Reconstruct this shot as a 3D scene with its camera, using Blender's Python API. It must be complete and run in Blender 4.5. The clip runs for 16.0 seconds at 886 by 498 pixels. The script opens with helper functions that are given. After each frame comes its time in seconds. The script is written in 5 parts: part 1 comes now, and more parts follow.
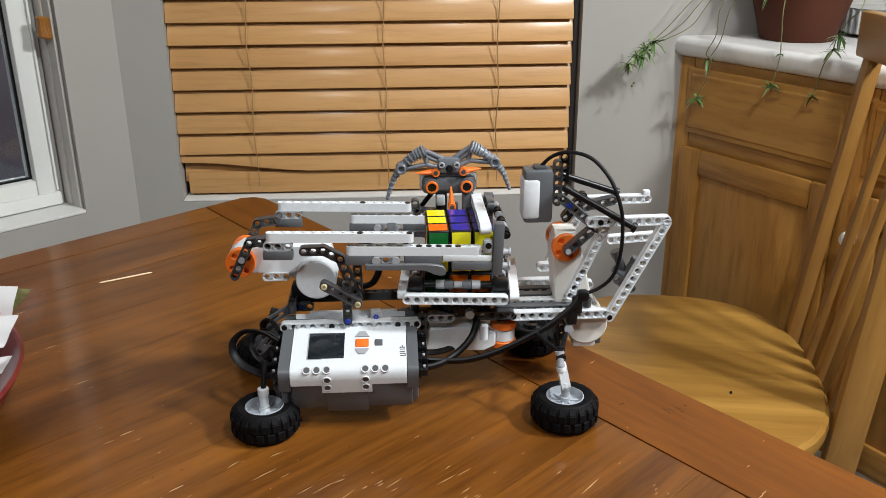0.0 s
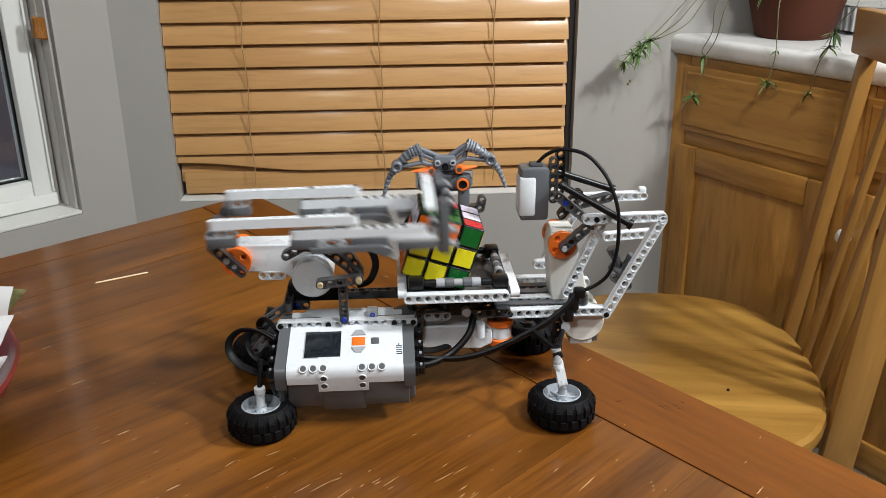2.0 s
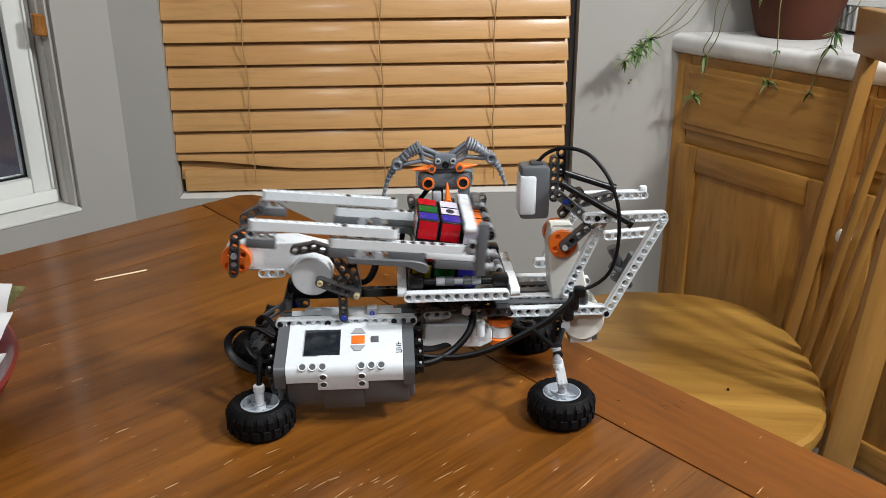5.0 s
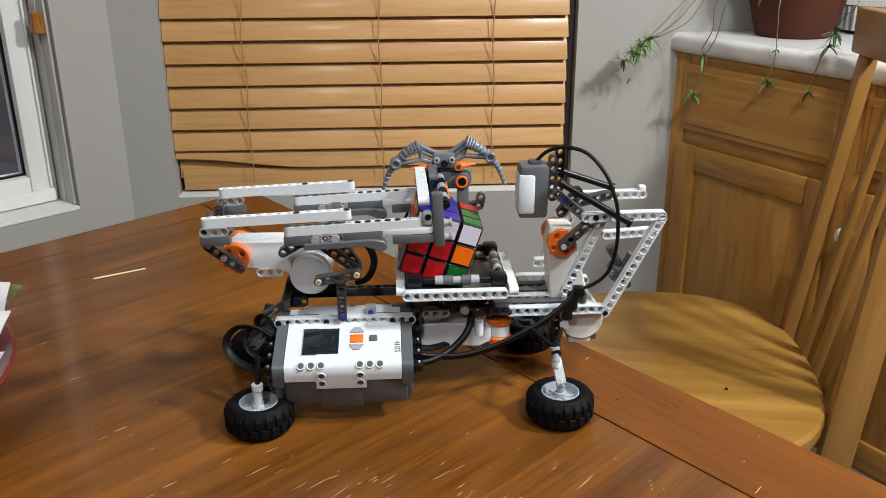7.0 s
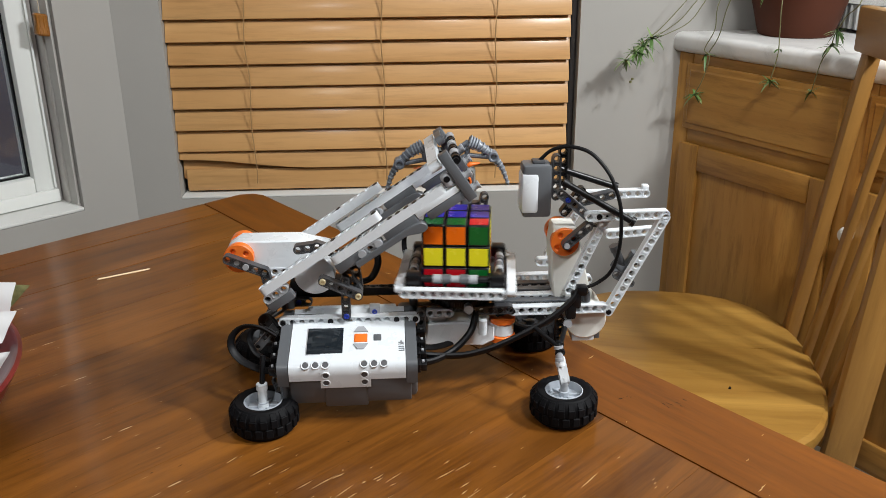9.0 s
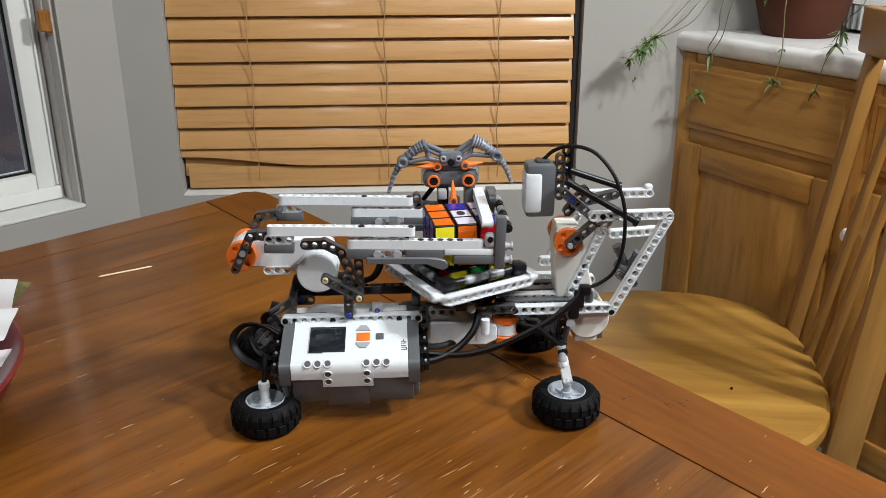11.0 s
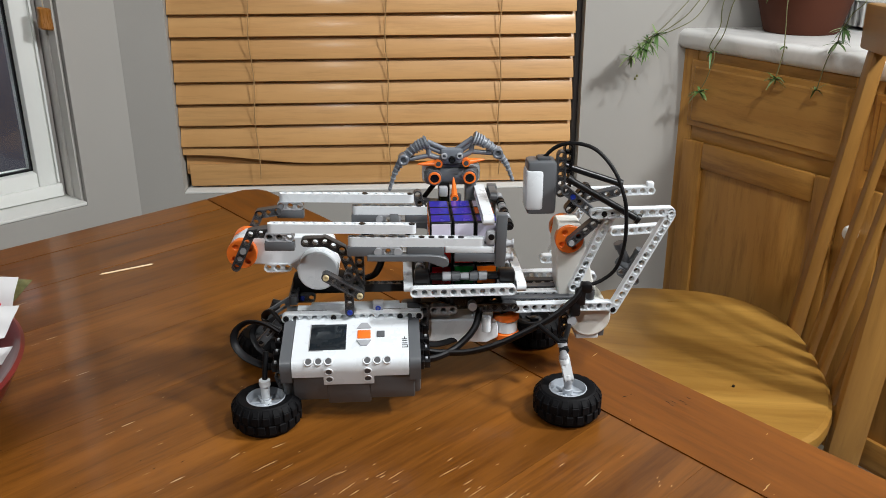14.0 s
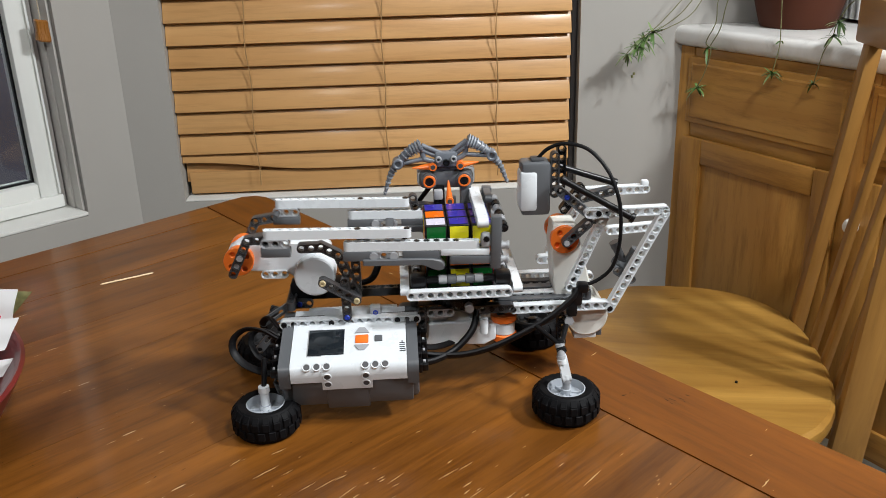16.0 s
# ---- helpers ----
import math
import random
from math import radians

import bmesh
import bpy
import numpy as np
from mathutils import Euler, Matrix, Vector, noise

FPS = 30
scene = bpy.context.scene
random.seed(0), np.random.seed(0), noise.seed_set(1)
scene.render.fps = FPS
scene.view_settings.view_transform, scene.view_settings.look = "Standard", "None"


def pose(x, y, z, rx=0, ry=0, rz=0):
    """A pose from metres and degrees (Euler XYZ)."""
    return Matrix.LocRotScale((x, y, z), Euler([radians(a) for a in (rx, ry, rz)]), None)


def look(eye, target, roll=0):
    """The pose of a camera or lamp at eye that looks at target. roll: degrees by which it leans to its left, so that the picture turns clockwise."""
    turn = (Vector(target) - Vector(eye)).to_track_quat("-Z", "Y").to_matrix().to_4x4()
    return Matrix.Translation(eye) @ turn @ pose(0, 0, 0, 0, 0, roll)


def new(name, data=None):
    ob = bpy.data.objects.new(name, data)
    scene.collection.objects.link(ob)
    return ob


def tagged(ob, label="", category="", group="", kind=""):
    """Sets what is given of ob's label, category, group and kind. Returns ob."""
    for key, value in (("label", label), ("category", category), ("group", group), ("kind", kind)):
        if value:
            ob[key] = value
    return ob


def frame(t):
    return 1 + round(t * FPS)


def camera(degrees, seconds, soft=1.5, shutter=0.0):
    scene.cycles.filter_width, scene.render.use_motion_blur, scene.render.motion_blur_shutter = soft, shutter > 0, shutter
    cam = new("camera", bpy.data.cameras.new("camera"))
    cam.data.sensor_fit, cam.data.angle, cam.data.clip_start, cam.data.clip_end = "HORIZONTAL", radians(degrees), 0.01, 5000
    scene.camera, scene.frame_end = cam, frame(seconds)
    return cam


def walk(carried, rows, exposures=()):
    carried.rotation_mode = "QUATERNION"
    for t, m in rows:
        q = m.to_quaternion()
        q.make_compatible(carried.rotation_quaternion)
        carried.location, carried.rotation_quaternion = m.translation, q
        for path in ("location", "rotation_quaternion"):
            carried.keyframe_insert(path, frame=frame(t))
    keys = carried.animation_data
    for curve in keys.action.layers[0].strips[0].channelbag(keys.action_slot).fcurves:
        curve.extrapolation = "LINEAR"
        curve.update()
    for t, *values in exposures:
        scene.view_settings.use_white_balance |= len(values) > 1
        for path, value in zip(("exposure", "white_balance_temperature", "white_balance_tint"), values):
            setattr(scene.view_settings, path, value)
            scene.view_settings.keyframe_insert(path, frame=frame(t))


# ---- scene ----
cam = camera(53.8, 16.0, soft=0.65, shutter=0.85)
PATH = [
    (0, (-0.055, -0.707, 1.121), (0.047, 1.159, 0.409), -0.3),
    (0.5, (-0.054, -0.706, 1.12), (0.048, 1.159, 0.406), -0.4),
    (1, (-0.054, -0.707, 1.12), (0.052, 1.158, 0.405), -0.5),
    (1.5, (-0.054, -0.707, 1.119), (0.053, 1.158, 0.405), -0.5),
    (2, (-0.054, -0.707, 1.119), (0.054, 1.159, 0.407), -0.5),
    (2.5, (-0.053, -0.707, 1.12), (0.056, 1.159, 0.409), -0.4),
    (3, (-0.054, -0.706, 1.12), (0.056, 1.16, 0.41), -0.3),
    (3.5, (-0.053, -0.706, 1.12), (0.053, 1.159, 0.406), -0.3),
    (4, (-0.054, -0.705, 1.119), (0.052, 1.16, 0.404), -0.3),
    (6.5, (-0.054, -0.706, 1.118), (0.059, 1.158, 0.403), -0.3),
    (7, (-0.054, -0.705, 1.118), (0.057, 1.159, 0.401), -0.2),
    (7.5, (-0.055, -0.705, 1.118), (0.053, 1.157, 0.398), -0.2),
    (8, (-0.055, -0.706, 1.118), (0.051, 1.157, 0.397), -0.2),
    (8.5, (-0.056, -0.707, 1.118), (0.051, 1.157, 0.399), -0.3),
    (9, (-0.055, -0.707, 1.118), (0.05, 1.157, 0.402), -0.4),
    (11.5, (-0.057, -0.705, 1.118), (0.046, 1.158, 0.398), -0.1),
    (12, (-0.056, -0.706, 1.117), (0.044, 1.157, 0.397), -0.3),
    (12.5, (-0.057, -0.706, 1.117), (0.045, 1.157, 0.397), -0.2),
    (13, (-0.057, -0.706, 1.118), (0.047, 1.156, 0.395), -0.1),
    (13.5, (-0.057, -0.704, 1.118), (0.046, 1.158, 0.395), -0.0),
    (14, (-0.056, -0.704, 1.117), (0.043, 1.158, 0.393), -0.2),
    (14.5, (-0.056, -0.704, 1.117), (0.042, 1.157, 0.391), -0.3),
    (15, (-0.055, -0.704, 1.119), (0.039, 1.158, 0.396), -0.9),
    (15.5, (-0.053, -0.704, 1.119), (0.038, 1.161, 0.4), -1.3),
    (16, (-0.048, -0.706, 1.119), (0.039, 1.158, 0.398), -1.6),
]
walk(cam, [(t, look(eye, target, roll)) for t, eye, target, roll in PATH])

TABLE = 0.722      # height of the table top
CEILING = 2.44

world = bpy.data.worlds.new("night")
world.use_nodes = True
world.node_tree.nodes["Background"].inputs[0].default_value = (0.02, 0.025, 0.035, 1)
world.node_tree.nodes["Background"].inputs[1].default_value = 0.6
scene.world = world


def ceiling_lamp(name, eye, target, size, watts, tint=(0.965, 0.99, 1.0)):
    data = bpy.data.lights.new(name, "AREA")
    data.shape, data.size, data.energy, data.color = "DISK", size, watts, tint
    ob = new(name, data)
    ob.matrix_world = look(eye, target)
    return ob


# three bulbs of one pendant beside the table, and two lamps further back in the room
for x, y in ((1.16, -0.28), (1.05, -0.36), (1.14, -0.43)):
    ceiling_lamp("pendant_light", (x, y, 1.91), (0.1, 0.2, 0.7), 0.075, 13)
ceiling_lamp("room_light", (-0.52, -1.32, 2.02), (0.0, 0.8, 0.8), 0.12, 10)
ceiling_lamp("room_light", (0.55, -0.85, 2.34), (0.4, 0.6, 0.7), 0.16, 22)
scene.view_settings.exposure = -0.38


# ---- materials ----
def material(name, colour, rough=0.5, metal=0.0, spec=0.5):
    m = bpy.data.materials.new(name)
    m.use_nodes = True
    b = m.node_tree.nodes["Principled BSDF"]
    b.inputs["Base Color"].default_value = (*colour, 1)
    b.inputs["Roughness"].default_value = rough
    b.inputs["Metallic"].default_value = metal
    b.inputs["Specular IOR Level"].default_value = spec
    return m


def node(m, kind, **values):
    n = m.node_tree.nodes.new(kind)
    for key, value in values.items():
        n.inputs[key.replace("_", " ")].default_value = value
    return n


def link(m, a, out, b, into):
    m.node_tree.links.new(a.outputs[out], b.inputs[into])


def shader(m):
    return m.node_tree.nodes["Principled BSDF"]


def coords(m, scale=(1, 1, 1), turn=(0, 0, 0), source="Object"):
    tc = m.node_tree.nodes.new("ShaderNodeTexCoord")
    mp = node(m, "ShaderNodeMapping", Scale=scale, Rotation=tuple(radians(a) for a in turn))
    link(m, tc, source, mp, "Vector")
    return mp


def ramp(m, src, out, stops):
    r = m.node_tree.nodes.new("ShaderNodeValToRGB")
    while len(r.color_ramp.elements) < len(stops):
        r.color_ramp.elements.new(0.5)
    for e, (pos, col) in zip(r.color_ramp.elements, stops):
        e.position, e.color = pos, (*col, 1) if len(col) == 3 else col
    link(m, src, out, r, "Fac")
    return r


def bump(m, src, out, strength, distance):
    b = node(m, "ShaderNodeBump", Strength=strength, Distance=distance)
    link(m, src, out, b, "Height")
    link(m, b, "Normal", shader(m), "Normal")
    return b


def gloss_map(m, src, out, low, high):
    r = node(m, "ShaderNodeMapRange", To_Min=low, To_Max=high)
    link(m, src, out, r, "Value")
    link(m, r, "Result", shader(m), "Roughness")


def plastic(name, colour, rough=0.28, wear=0.06):
    """Moulded plastic: faint tone shift from piece to piece, fine scuffs in the gloss."""
    m = material(name, colour, rough)
    co = coords(m)
    n = node(m, "ShaderNodeTexNoise", Scale=60.0, Detail=4.0, Roughness=0.6)
    link(m, co, "Vector", n, "Vector")
    gloss_map(m, n, "Fac", rough - 0.08, rough + 0.14)
    info = m.node_tree.nodes.new("ShaderNodeObjectInfo")
    lo = tuple(c * (1 - wear) for c in colour)
    r = ramp(m, info, "Random", [(0.0, lo), (1.0, colour)])
    link(m, r, "Color", shader(m), "Base Color")
    bump(m, n, "Fac", 0.05, 0.0002)
    return m


def wood(name, light, dark, turn=0.0, rough=0.3, streak=14.0, vary=0.12, coat=0.0, source="Object", axis="X", pore=0.75):
    """Grain that runs along one axis, with broad figure, fine pores and a tone shift per board."""
    m = material(name, light, rough)
    long = (1.2, streak, streak) if axis == "X" else ((streak, 1.2, streak) if axis == "Y" else (streak, streak, 1.2))
    co = coords(m, long, (0, 0, turn), source)
    info = m.node_tree.nodes.new("ShaderNodeObjectInfo")
    shift = m.node_tree.nodes.new("ShaderNodeVectorMath")
    shift.operation = "ADD"
    spread = node(m, "ShaderNodeCombineXYZ")
    mul = m.node_tree.nodes.new("ShaderNodeMath")
    mul.operation = "MULTIPLY"
    mul.inputs[1].default_value = 37.0
    link(m, info, "Random", mul, 0)
    link(m, mul, "Value", spread, "X"), link(m, mul, "Value", spread, "Y")
    m.node_tree.links.new(co.outputs["Vector"], shift.inputs[0])
    m.node_tree.links.new(spread.outputs["Vector"], shift.inputs[1])
    broad = node(m, "ShaderNodeTexNoise", Scale=0.9, Detail=6.0, Roughness=0.62, Distortion=0.9)
    fine = node(m, "ShaderNodeTexNoise", Scale=7.0, Detail=8.0, Roughness=0.7)
    m.node_tree.links.new(shift.outputs["Vector"], broad.inputs["Vector"])
    m.node_tree.links.new(shift.outputs["Vector"], fine.inputs["Vector"])
    mid = tuple((a + b) / 2 for a, b in zip(light, dark))
    r = ramp(m, broad, "Fac", [(0.3, dark), (0.5, mid), (0.68, light)])
    pores = ramp(m, fine, "Fac", [(0.34, (0.62, 0.58, 0.55)), (0.52, (1, 1, 1))])
    mix = m.node_tree.nodes.new("ShaderNodeMix")
    mix.data_type, mix.blend_type = "RGBA", "MULTIPLY"
    mix.inputs["Factor"].default_value = pore
    m.node_tree.links.new(r.outputs["Color"], mix.inputs[6])
    m.node_tree.links.new(pores.outputs["Color"], mix.inputs[7])
    hsv = node(m, "ShaderNodeHueSaturation")
    span = node(m, "ShaderNodeMapRange", To_Min=1 - vary, To_Max=1 + vary)
    link(m, info, "Random", span, "Value")
    link(m, span, "Result", hsv, "Value")
    m.node_tree.links.new(mix.outputs[2], hsv.inputs["Color"])
    link(m, hsv, "Color", shader(m), "Base Color")
    gloss_map(m, fine, "Fac", rough - 0.06, rough + 0.12)
    bump(m, fine, "Fac", 0.12, 0.0006)
    if coat:
        shader(m).inputs["Coat Weight"].default_value = coat
        shader(m).inputs["Coat Roughness"].default_value = 0.10
    return m


def plaster(name, colour):
    m = material(name, colour, 0.75, spec=0.3)
    co = coords(m)
    a = node(m, "ShaderNodeTexNoise", Scale=3.0, Detail=5.0)
    b = node(m, "ShaderNodeTexNoise", Scale=180.0, Detail=3.0)
    link(m, co, "Vector", a, "Vector"), link(m, co, "Vector", b, "Vector")
    r = ramp(m, a, "Fac", [(0.3, tuple(c * 0.93 for c in colour)), (0.7, colour)])
    link(m, r, "Color", shader(m), "Base Color")
    bump(m, b, "Fac", 0.10, 0.0006)
    return m


WHITE = plastic("white_plastic", (0.70, 0.735, 0.765), 0.26, 0.04)
DARK = plastic("dark_grey_plastic", (0.062, 0.064, 0.069), 0.32, 0.2)
MID = plastic("mid_grey_plastic", (0.105, 0.111, 0.120), 0.32, 0.10)
LIGHT = plastic("light_grey_plastic", (0.36, 0.37, 0.39), 0.3, 0.08)
BLACK = plastic("black_plastic", (0.007, 0.007, 0.008), 0.3, 0.2)
ORANGE = plastic("orange_plastic", (0.83, 0.17, 0.02), 0.3, 0.05)
BLUE = plastic("blue_plastic", (0.02, 0.05, 0.40), 0.3, 0.05)
TAN = plastic("tan_plastic", (0.55, 0.46, 0.27), 0.35, 0.05)
RUBBER = plastic("rubber", (0.005, 0.005, 0.006), 0.6, 0.1)
CABLE = plastic("cable_sheath", (0.004, 0.004, 0.005), 0.5, 0.1)
CLAWGREY = plastic("claw_plastic", (0.15, 0.165, 0.19), 0.28, 0.05)
for m, gloss in ((RUBBER, 0.12), (CABLE, 0.25), (BLACK, 0.3)):
    shader(m).inputs["Specular IOR Level"].default_value = gloss
CLAWLIGHT = plastic("claw_rib_plastic", (0.30, 0.325, 0.36), 0.3, 0.05)
STICKERS = {
    "W": plastic("white_sticker", (0.66, 0.62, 0.74), 0.22, 0.02),
    "Y": plastic("yellow_sticker", (0.80, 0.72, 0.02), 0.22, 0.02),
    "R": plastic("red_sticker", (0.48, 0.006, 0.014), 0.22, 0.02),
    "O": plastic("orange_sticker", (0.84, 0.15, 0.005), 0.22, 0.02),
    "G": plastic("green_sticker", (0.006, 0.12, 0.022), 0.22, 0.02),
    "B": plastic("blue_sticker", (0.030, 0.026, 0.30), 0.22, 0.02),
}
SCREEN = material("lcd_glass", (0.012, 0.016, 0.020), 0.08)
WALL = plaster("wall_paint", (0.375, 0.36, 0.335))
CEIL = plaster("ceiling_paint", (0.55, 0.53, 0.50))
SILL = plaster("sill_paint", (0.72, 0.72, 0.69))
TRIM = material("white_vinyl", (0.76, 0.77, 0.74), 0.35)
REVEAL = plaster("reveal_track", (0.56, 0.54, 0.51))
TABLEWOOD = wood("table_wood", (0.245, 0.087, 0.0125), (0.072, 0.0235, 0.0035), rough=0.30, streak=15.0, vary=0.07, coat=0.26, pore=0.9)
ENDWOOD = wood("table_end_wood", (0.235, 0.075, 0.0080), (0.095, 0.028, 0.0030), rough=0.42, streak=11.0, vary=0.06, coat=0.06)
for m in (TABLEWOOD, ENDWOOD):
    shader(m).inputs["Specular IOR Level"].default_value = 0.22
CHAIRWOOD = wood("chair_wood", (0.42, 0.212, 0.048), (0.26, 0.116, 0.023), rough=0.36, streak=10.0, vary=0.05, coat=0.04, pore=0.5)
SLATWOOD = wood("blind_wood", (0.60, 0.345, 0.140), (0.52, 0.275, 0.100), rough=0.46, streak=18.0, vary=0.05, coat=0.22, pore=0.4)
CABWOOD = wood("cabinet_wood", (0.48, 0.245, 0.056), (0.35, 0.156, 0.030), rough=0.36, streak=10.0, vary=0.05)
CABWOOD_UP = wood("cabinet_wood_upright", (0.48, 0.245, 0.056), (0.35, 0.156, 0.030), rough=0.36, streak=10.0, vary=0.05, axis="Z")
CHAIRWOOD_UP = wood("chair_wood_upright", (0.40, 0.195, 0.062), (0.27, 0.12, 0.034), rough=0.3, streak=10.0, vary=0.08, axis="Z")
shader(SLATWOOD).inputs["Coat Roughness"].default_value = 0.20   # satin varnish
shader(SLATWOOD).inputs["Specular IOR Level"].default_value = 0.3
NIGHT = material("night_outside", (0.03, 0.032, 0.04), 0.9)


def scratches(m, amount=0.68, turn=0.0):
    """Short pale scratches that follow the grain, and finer scuffs in the gloss."""
    src = shader(m).inputs["Base Color"].links[0].from_socket
    co = coords(m, (22, 260, 1), (0, 0, turn))
    a = node(m, "ShaderNodeTexNoise", Scale=1.0, Detail=1.0)
    link(m, co, "Vector", a, "Vector")
    b = node(m, "ShaderNodeTexNoise", Scale=5.0, Detail=2.0)
    link(m, coords(m), "Vector", b, "Vector")
    mul = m.node_tree.nodes.new("ShaderNodeMath")
    mul.operation = "MULTIPLY"
    link(m, a, "Fac", mul, 0), link(m, ramp(m, b, "Fac", [(0.46, (0.6, 0.6, 0.6)), (0.62, (1, 1, 1))]), "Color", mul, 1)
    mask = ramp(m, mul, "Value", [(amount, (0, 0, 0)), (amount + 0.015, (1, 1, 1))])
    mix = m.node_tree.nodes.new("ShaderNodeMix")
    mix.data_type = "RGBA"
    link(m, mask, "Color", mix, 0)
    m.node_tree.links.new(src, mix.inputs[6])
    mix.inputs[7].default_value = (0.62, 0.45, 0.27, 1)
    m.node_tree.links.new(mix.outputs[2], shader(m).inputs["Base Color"])


scratches(TABLEWOOD, 0.70, 8), scratches(ENDWOOD, 0.715, 80)


# ---- building helpers ----
MM = 0.001


def part(name, bm, mat, parent, label="", smooth=35):
    """Links a bmesh as one mesh object under a thing or part."""
    me = bpy.data.meshes.new(name)
    bm.normal_update()
    bm.to_mesh(me)
    bm.free()
    if smooth:
        me.shade_smooth()
        me.set_sharp_from_angle(angle=radians(smooth))
    me.materials.append(mat)
    return hang(name, me, parent, label)


def hang(name, me, parent, label="", m=None):
    ob = new(name, me)
    ob.parent = parent
    if m is not None:
        ob.matrix_basis = m
    return tagged(ob, label)


def box(bm, lo, hi, bevel=0.0, m=None, segments=2):
    """A box from corner to corner, with rounded edges."""
    t = bmesh.new()
    bmesh.ops.create_cube(t, size=1.0)
    size = [max(h - l, 1e-6) for l, h in zip(lo, hi)]
    for v in t.verts:
        v.co = Vector([(v.co[i] + 0.5) * size[i] + lo[i] for i in range(3)])
    if bevel:
        bmesh.ops.bevel(t, geom=t.edges[:], offset=min(bevel, min(size) * 0.45), segments=segments, affect="EDGES", profile=0.5)
    merge(bm, t, m)


def merge(bm, t, m=None):
    if m is not None:
        t.transform(m)
    tmp = bpy.data.meshes.new("tmp")
    t.to_mesh(tmp)
    t.free()
    bm.from_mesh(tmp)
    bpy.data.meshes.remove(tmp)


def frame_of(p, along, axis):
    """A matrix at p whose x runs along one way and whose y is nearest to the axis."""
    x = Vector(along).normalized()
    y = Vector(axis) - x * Vector(axis).dot(x)
    y.normalize()
    z = x.cross(y)
    return Matrix.Translation(p) @ Matrix((x, y, z)).transposed().to_4x4()


def rod(bm, p, q, r, r2=None, seg=14, caps=True):
    p, q = Vector(p), Vector(q)
    t = bmesh.new()
    bmesh.ops.create_cone(t, cap_ends=caps, segments=seg, radius1=r, radius2=r if r2 is None else r2, depth=(q - p).length)
    turn = (q - p).to_track_quat("Z", "Y").to_matrix().to_4x4()
    merge(bm, t, Matrix.Translation((p + q) / 2) @ turn)


def tube(bm, points, r, seg=8, flat=1.0, steps=8):
    """A round or flattened tube along a smooth curve through the points."""
    pts = [Vector(p) for p in points]
    ext = [pts[0] * 2 - pts[1]] + pts + [pts[-1] * 2 - pts[-2]]
    path = []
    for i in range(1, len(ext) - 2):
        a, b, c, d = ext[i - 1:i + 3]
        for k in range(steps):
            t = k / steps
            path.append(0.5 * ((2 * b) + (c - a) * t + (2 * a - 5 * b + 4 * c - d) * t * t + (3 * b - a - 3 * c + d) * t ** 3))
    path.append(pts[-1])
    side, rings = None, []
    for i, p in enumerate(path):
        way = (path[min(i + 1, len(path) - 1)] - path[max(i - 1, 0)]).normalized()
        if side is None:
            side = way.orthogonal().normalized()
        side = (side - way * side.dot(way)).normalized()
        up = way.cross(side)
        rr = r if not callable(r) else r(i / (len(path) - 1))
        rings.append([bm.verts.new(p + side * math.cos(a) * rr + up * math.sin(a) * rr * flat) for a in [2 * math.pi * k / seg for k in range(seg)]])
    for u, v in zip(rings, rings[1:]):
        for k in range(seg):
            bm.faces.new((u[k], u[(k + 1) % seg], v[(k + 1) % seg], v[k]))
    bm.faces.new(rings[0][::-1]), bm.faces.new(rings[-1])


def lathe(bm, profile, seg=32, m=None, caps=True):
    """A turned shape from (radius, height) pairs about z."""
    t = bmesh.new()
    rings = []
    for r, z in profile:
        rings.append([t.verts.new((r * math.cos(2 * math.pi * k / seg), r * math.sin(2 * math.pi * k / seg), z)) for k in range(seg)])
    for u, v in zip(rings, rings[1:]):
        for k in range(seg):
            t.faces.new((u[k], u[(k + 1) % seg], v[(k + 1) % seg], v[k]))
    if caps:
        t.faces.new(rings[0][::-1]), t.faces.new(rings[-1])
    bmesh.ops.recalc_face_normals(t, faces=t.faces[:])
    merge(bm, t, m)


def plate(bm, outline, depth, holes=(), m=None, bevel=0.0):
    """A flat piece from an outline in x and z, with holes through it (x, z, radius), depth along y."""
    t = bmesh.new()
    loops = [[Vector((x, 0, z)) for x, z in outline]]
    for x, z, r in holes:
        loops.append([Vector((x + r * math.cos(2 * math.pi * k / 14), 0, z + r * math.sin(2 * math.pi * k / 14))) for k in range(14)])
    edges = []
    for loop in loops:
        vs = [t.verts.new(p) for p in loop]
        edges += [t.edges.new((vs[i], vs[(i + 1) % len(vs)])) for i in range(len(vs))]
    bmesh.ops.triangle_fill(t, use_beauty=True, edges=edges)
    got = bmesh.ops.extrude_face_region(t, geom=t.faces[:])
    bmesh.ops.translate(t, verts=[v for v in got["geom"] if isinstance(v, bmesh.types.BMVert)], vec=(0, depth, 0))
    bmesh.ops.recalc_face_normals(t, faces=t.faces[:])
    if bevel:
        sharp = [e for e in t.edges if len(e.link_faces) == 2 and e.calc_face_angle() > 0.9]
        bmesh.ops.bevel(t, geom=sharp, offset=bevel, segments=1, affect="EDGES")
    merge(bm, t, m)


def circle(x, z, r, n=24, a0=0, a1=360):
    return [(x + r * math.cos(radians(a0 + (a1 - a0) * k / n)), z + r * math.sin(radians(a0 + (a1 - a0) * k / n))) for k in range(n + (a1 - a0 != 360))]


